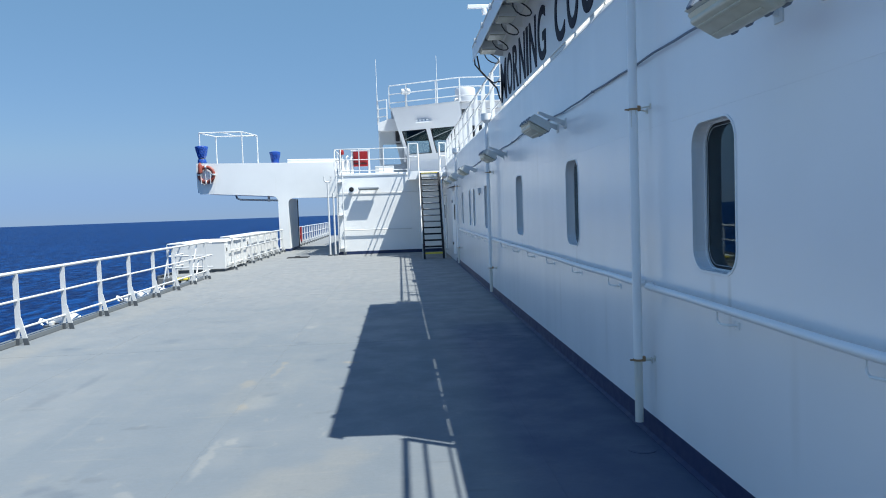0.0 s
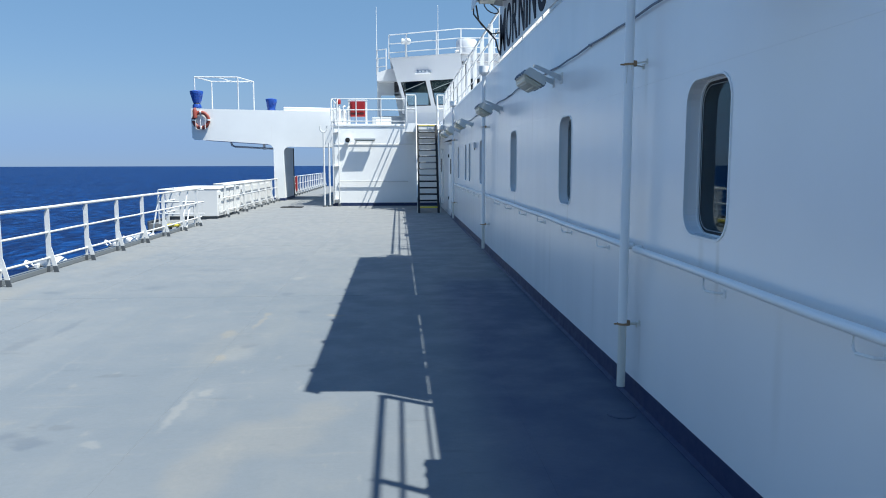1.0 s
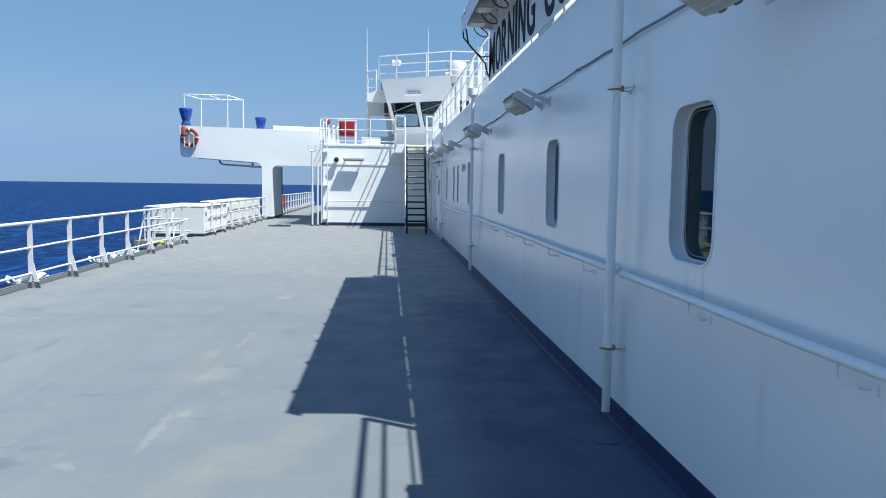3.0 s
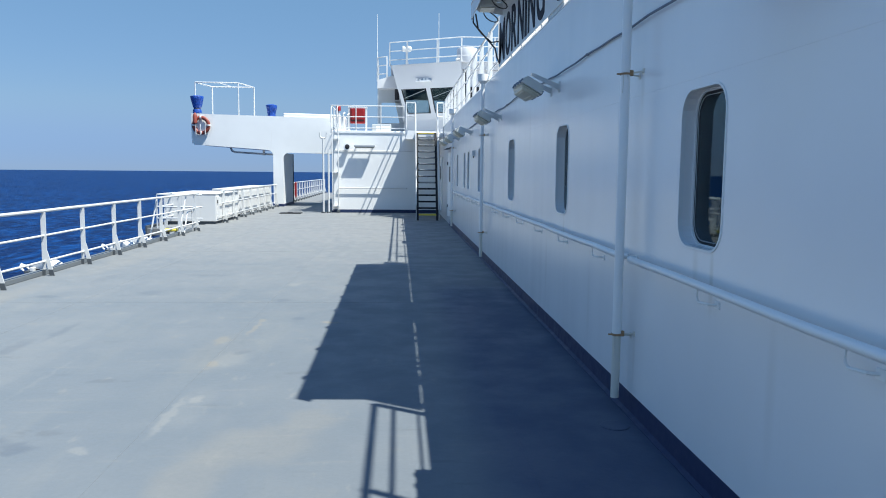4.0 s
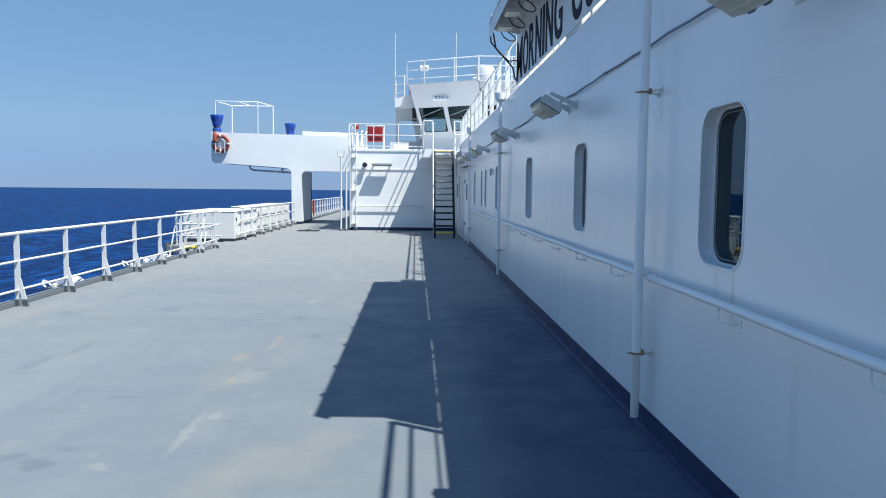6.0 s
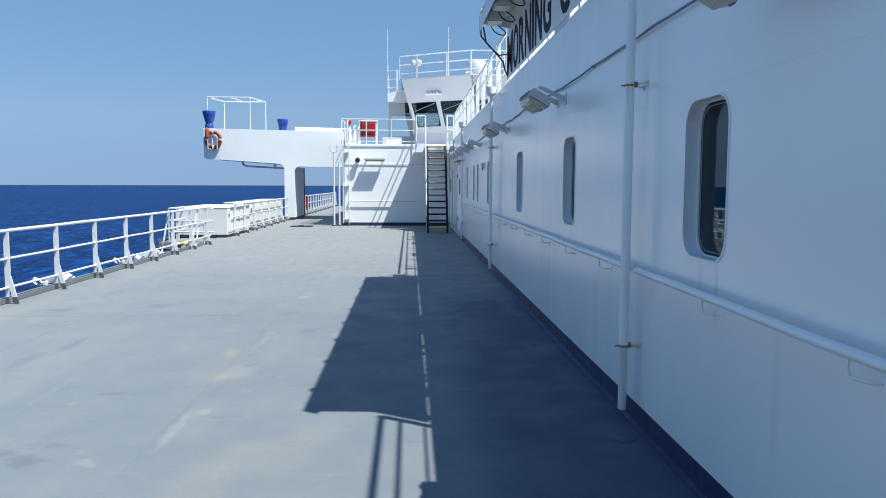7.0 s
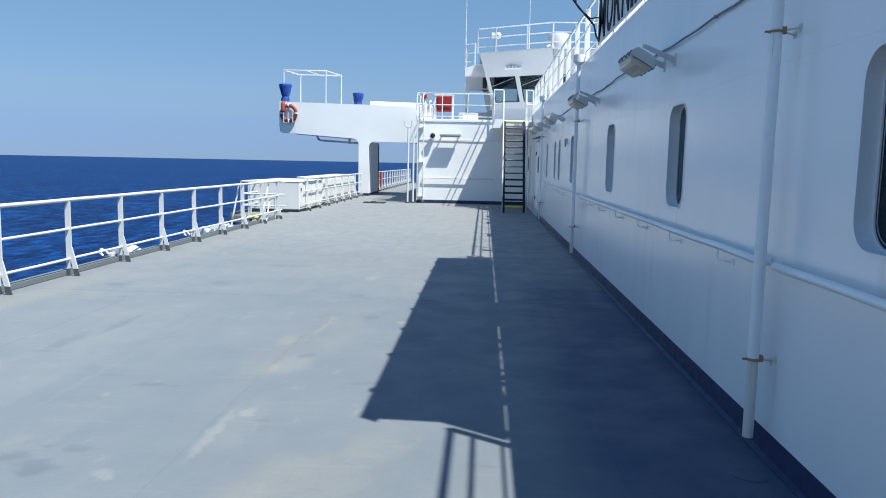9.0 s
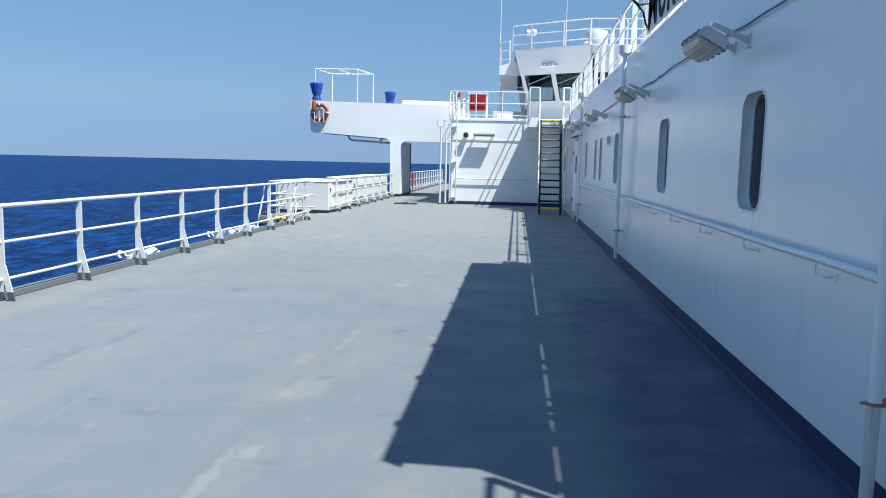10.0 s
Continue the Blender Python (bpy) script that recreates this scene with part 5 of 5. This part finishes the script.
def facet(u, v, d=0.0):
    nrm = ((BR - BL).cross(TL - BL)).normalized()
    return (BL * (1 - u) + BR * u) * (1 - v) + (TL * (1 - u) + TR * u) * v + nrm * d


def facet_rect(bm, u0, u1, v0, v1, d0, d1):
    a = [bm.verts.new(facet(u, v, d0)) for u, v in ((u0, v0), (u1, v0), (u1, v1), (u0, v1))]
    b = [bm.verts.new(facet(u, v, d1)) for u, v in ((u0, v0), (u1, v0), (u1, v1), (u0, v1))]
    bm.faces.new(a)
    bm.faces.new(list(reversed(b)))
    for i in range(4):
        bm.faces.new((a[i], b[i], b[(i + 1) % 4], a[(i + 1) % 4]))


US = [(0.053, 0.4385), (0.503, 0.893)]
V0, V1 = 0.138, 0.651
bm = bms()
facet_rect(bm, 0.0, 1.0, 0.0, V0, -0.08, 0.0)
facet_rect(bm, 0.0, 1.0, V1, 1.136, -0.08, 0.0)
for u0, u1 in US:                                       # rounded corners of the two openings
    for cu_, cv_, su, sv in ((u0, V0, 1, 1), (u1, V0, -1, 1), (u0, V1, 1, -1), (u1, V1, -1, -1)):
        ru, rv = 0.036, 0.054
        rim = [(cu_, cv_)] + [(cu_ + su * ru * (1 - math.sin(radians(q))), cv_ + sv * rv * (1 - math.cos(radians(q)))) for q in (0, 22.5, 45, 67.5, 90)]
        front = [bm.verts.new(facet(u, v, 0.0)) for u, v in rim]
        back = [bm.verts.new(facet(u, v, -0.049)) for u, v in rim]
        bm.faces.new(front)
        bm.faces.new(list(reversed(back)))
        for k in range(6):
            bm.faces.new((front[k], back[k], back[(k + 1) % 6], front[(k + 1) % 6]))
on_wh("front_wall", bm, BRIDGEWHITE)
prev = 0.0
for u0, u1 in US + [(1.0, 1.0)]:
    bm = bms()
    facet_rect(bm, prev, u0, V0, V1, -0.08, 0.0)
    on_wh("mullion", bm, BRIDGEWHITE)
    prev = u1
for u0, u1 in US:
    bm = bms()
    facet_rect(bm, u0, u1, V0, V1, -0.06, -0.05)
    pane = on_wh("pane", bm, GREENGLASS, "dark green tinted window pane")
    for q in ((u0, u1, V0, V0 + 0.012), (u0, u1, V1 - 0.012, V1), (u0, u0 + 0.008, V0, V1), (u1 - 0.008, u1, V0, V1)):
        bm = bms()
        facet_rect(bm, *q, -0.05, 0.004)
        on_wh("gasket", bm, RUBBER, "", pane)
    bm = bms()
    add_tube(bm, [facet(u0 + 0.02, V0 + 0.33, 0.03), facet(u1 - 0.02, V1 - 0.03, 0.03)], 0.012, 6)
    on_wh("wiper", bm, GREYBOX, "", pane)
# lower wall, inner lining, back and roof
bm = bms()
add_prism(bm, [(0.53, 37.535), (3.41, 35.88), (9.0, 35.88), (9.0, 44.0), (0.53, 44.0)], "z", UP, 4.2)
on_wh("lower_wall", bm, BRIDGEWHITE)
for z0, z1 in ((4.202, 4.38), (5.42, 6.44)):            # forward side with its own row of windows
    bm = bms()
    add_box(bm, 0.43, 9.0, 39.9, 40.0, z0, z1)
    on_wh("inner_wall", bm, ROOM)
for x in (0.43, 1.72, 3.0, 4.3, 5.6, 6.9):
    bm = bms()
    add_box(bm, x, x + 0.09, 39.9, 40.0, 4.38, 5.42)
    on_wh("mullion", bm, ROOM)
bm = bms()
add_prism(bm, [(0.34, 37.75), (0.42, 37.75), (0.42, 43.9), (0.34, 43.9)], "z", 4.202, 6.44)
on_wh("side_wall", bm, BRIDGEWHITE)
bm = bms()
add_prism(bm, [(3.30, 35.60), (9.0, 35.60), (9.0, 35.70), (3.30, 35.70)], "z", 4.202, 6.44)
on_wh("aft_wall", bm, BRIDGEWHITE)
for x in (3.42, 4.85):
    bm = bms()
    add_prism(bm, [(x + 0.62 + p[0], 5.08 + p[1]) for p in rounded(1.2, 1.18, 0.12)], "y", 35.575, 35.599)
    on_wh("side_pane", bm, RUBBER, "dark window beside the leaning front")
bm = bms()
add_prism(bm, [(-0.10, 37.19), (3.09, 35.35), (9.0, 35.35), (9.0, 44.0), (-0.10, 44.0)], "z", 6.452, 6.755)
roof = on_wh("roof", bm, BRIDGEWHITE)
bm = bms()
add_prism(bm, [(-0.25, 36.99), (2.99, 35.13), (9.0, 35.13), (9.0, 44.05), (-0.25, 44.05)], "z", 6.76, 6.79)
on_wh("roof_lip", bm, BRIDGEWHITE, "", roof)
bm = bms()
facet_rect(bm, 0.33, 0.55, 0.80, 0.825, 0.0, 0.16)
for u in (0.35, 0.40, 0.45, 0.50):
    facet_rect(bm, u - 0.012, u + 0.012, 0.825, 0.86, 0.04, 0.12)
on_wh("search_light_bar", bm, WHITE, "small white lamp bar")
# enclosed wing side with its big window
SHELTERGREY = painted("shelter_grey", (0.40, 0.43, 0.45), (0.36, 0.37, 0.38), 0.45, 0.2)
sd = thing("wing_shelter", (-0.9, 39.0, UP), "grey painted wing shelter with a large window", "shelter")


def on_sd(name, bm, mat, label="", smooth=False):
    bmesh.ops.translate(bm, verts=bm.verts, vec=(0.9, -39.0, -UP))
    return part(name, bm, mat, sd, label, smooth)


for q in ((-0.90, -0.78, 3.3, 5.82), (-0.78, 0.24, 3.3, 4.12), (-0.78, 0.24, 5.22, 5.82), (0.24, 0.52, 3.3, 5.82)):
    bm = bms()
    add_box(bm, q[0], q[1], 39.0, 39.08, q[2], q[3])
    on_sd("wall", bm, SHELTERGREY)
bm = bms()
add_box(bm, -0.775, 0.235, 39.03, 39.045, 4.125, 5.215)
on_sd("pane", bm, glass("clear_glass", (0.88, 0.94, 0.96)))
for q in ((-0.80, -0.74, 4.08, 5.26), (-0.74, 0.20, 4.08, 4.15), (-0.74, 0.20, 5.18, 5.26)):
    bm = bms()
    add_box(bm, q[0], q[1], 38.985, 39.0, q[2], q[3])
    on_sd("window_frame", bm, SHELTERGREY)
bm = bms()
add_prism(bm, [(0.20, 4.08), (0.30, 4.08), (0.30, 5.26), (-0.06, 5.26)], "y", 38.985, 38.999)
on_sd("window_frame", bm, SHELTERGREY)
bm = bms()
add_prism(bm, [(-0.93, 5.82), (0.5, 5.82), (0.5, 6.40), (-0.3, 6.42), (-0.93, 6.22)], "y", 38.2, 41.5)
on_sd("roof", bm, BRIDGEWHITE)
bm = bms()
add_box(bm, -0.92, -0.86, 38.3, 38.38, UP, 5.82)
on_sd("post", bm, SHELTERGREY)
bm = bms()
add_rod(bm, (0.05, 38.6, 5.3), (0.05, 38.6, 5.82), 0.11, seg=12)
on_sd("lamp", bm, BLACKISH, "dark hanging lamp", True)

# roof railing, masts and instruments of the wheelhouse
def roof_rail(path, posts, base, label):
    rr = thing("wheelhouse_railing", (0, 36, base), label, "railing", "bridge roof railings")
    for z in (1.12, 0.70, 0.28):
        bm = bms()
        add_tube(bm, [(x, y - 36, z) for x, y in path], 0.024, 8)
        part("rail", bm, RAILWHITE, rr, smooth=True)
    for x, y in posts:
        bm = bms()
        add_prism(bm, [(x - 0.035, 0.0), (x + 0.07, 0.0), (x + 0.03, 0.2), (x + 0.03, 1.10), (x - 0.03, 1.10)], "y", y - 36 - 0.012, y - 36 + 0.012)
        part("post", bm, RAILWHITE, rr)


roof_rail([(-0.30, 37.3), (3.05, 35.35), (8.9, 35.35)], [(-0.30, 37.3), (0.55, 36.8), (1.95, 35.98), (3.05, 35.35), (4.6, 35.35), (6.1, 35.35)], 6.79, "white tubular railing round the wheelhouse roof")
roof_rail([(-0.95, 41.4), (-0.93, 38.9), (-0.45, 38.4)], [(-0.95, 41.3), (-0.93, 38.9), (-0.45, 38.4)], 6.30, "short white railing on the shelter roof")


def whip(x, y, z, h, r):
    w = thing("whip_antenna", (x, y, z), "thin white whip antenna on the bridge roof", "antenna", "whip antennas")
    bm = bms()
    add_rod(bm, (0, 0, 0), (0, 0, h * 0.45), r, r * 0.8, 8)
    part("base", bm, RAILWHITE, w)
    bm = bms()
    add_rod(bm, (0, 0, h * 0.45), (0, 0, h), r * 0.55, r * 0.35, 8)
    part("whip", bm, RAILWHITE, w)
    return w


whip(-0.95, 39.1, 6.25, 3.35, 0.035)
whip(2.03, 36.25, 6.79, 2.35, 0.03)
rd = thing("signal_lamp", (0.52, 36.95, 6.79), "white signal lamp on a roof post", "signal lamp")
bm = bms()
add_rod(bm, (0, 0, 0), (0, 0, 0.7), 0.05, seg=10)
part("post", bm, RAILWHITE, rd)
bm = bms()
lathe(bm, [(0.06, -0.23), (0.14, -0.2), (0.15, 0.1), (0.13, 0.2), (0.06, 0.24)], (0, 0, 0), 14)
bmesh.ops.transform(bm, matrix=Matrix.Translation((0, 0, 0.78)) @ Matrix.Rotation(radians(90), 4, "Y"), verts=bm.verts)
part("head", bm, RAILWHITE, rd, smooth=True)
dm = thing("satellite_dome", (3.42, 36.6, 6.66), "white drum shaped satellite antenna on the roof", "satellite dome")
bm = bms()
lathe(bm, [(0.30, 0.22), (0.46, 0.26), (0.50, 0.42), (0.50, 0.86), (0.46, 0.93), (0.2, 0.98), (0.02, 0.99)], (0, 0, 0), 24)
part("drum", bm, BRIDGEWHITE, dm, smooth=True)
bm = bms()
add_rod(bm, (0, 0, 0), (0, 0, 0.24), 0.2, seg=14)
part("foot", bm, GREYBOX, dm)
bm = bms()
add_tube(bm, [(-0.4, -0.3, 0.4), (-0.55, -0.4, 0.35), (-0.55, -0.4, 0.1), (-0.45, -0.35, 0.0)], 0.04, 8)
part("duct", bm, RAILWHITE, dm)

# radar scanner on the mast behind the name board
rm = thing("radar_mast", (6.1, 40.0, 6.7), "white steel radar mast with a scanner bar", "radar mast")
bm = bms()
add_rod(bm, (0, 0, 0), (0, 0, 5.6), 0.22, 0.14, 14)
part("mast", bm, WHITE, rm, smooth=True)
bm = bms()
add_box(bm, -1.3, 0.1, -0.12, 0.12, 5.3, 5.42, 0.02)
part("platform", bm, WHITE, rm)
bm = bms()
add_rod(bm, (-1.2, 0, 5.42), (-1.2, 0, 5.62), 0.14, seg=12)
part("gearbox", bm, WHITE, rm)
bm = bms()
add_box(bm, -2.1, -0.3, -0.10, 0.10, 5.62, 5.82, 0.03, 2)
part("scanner", bm, WHITE, rm, "white scanner bar")
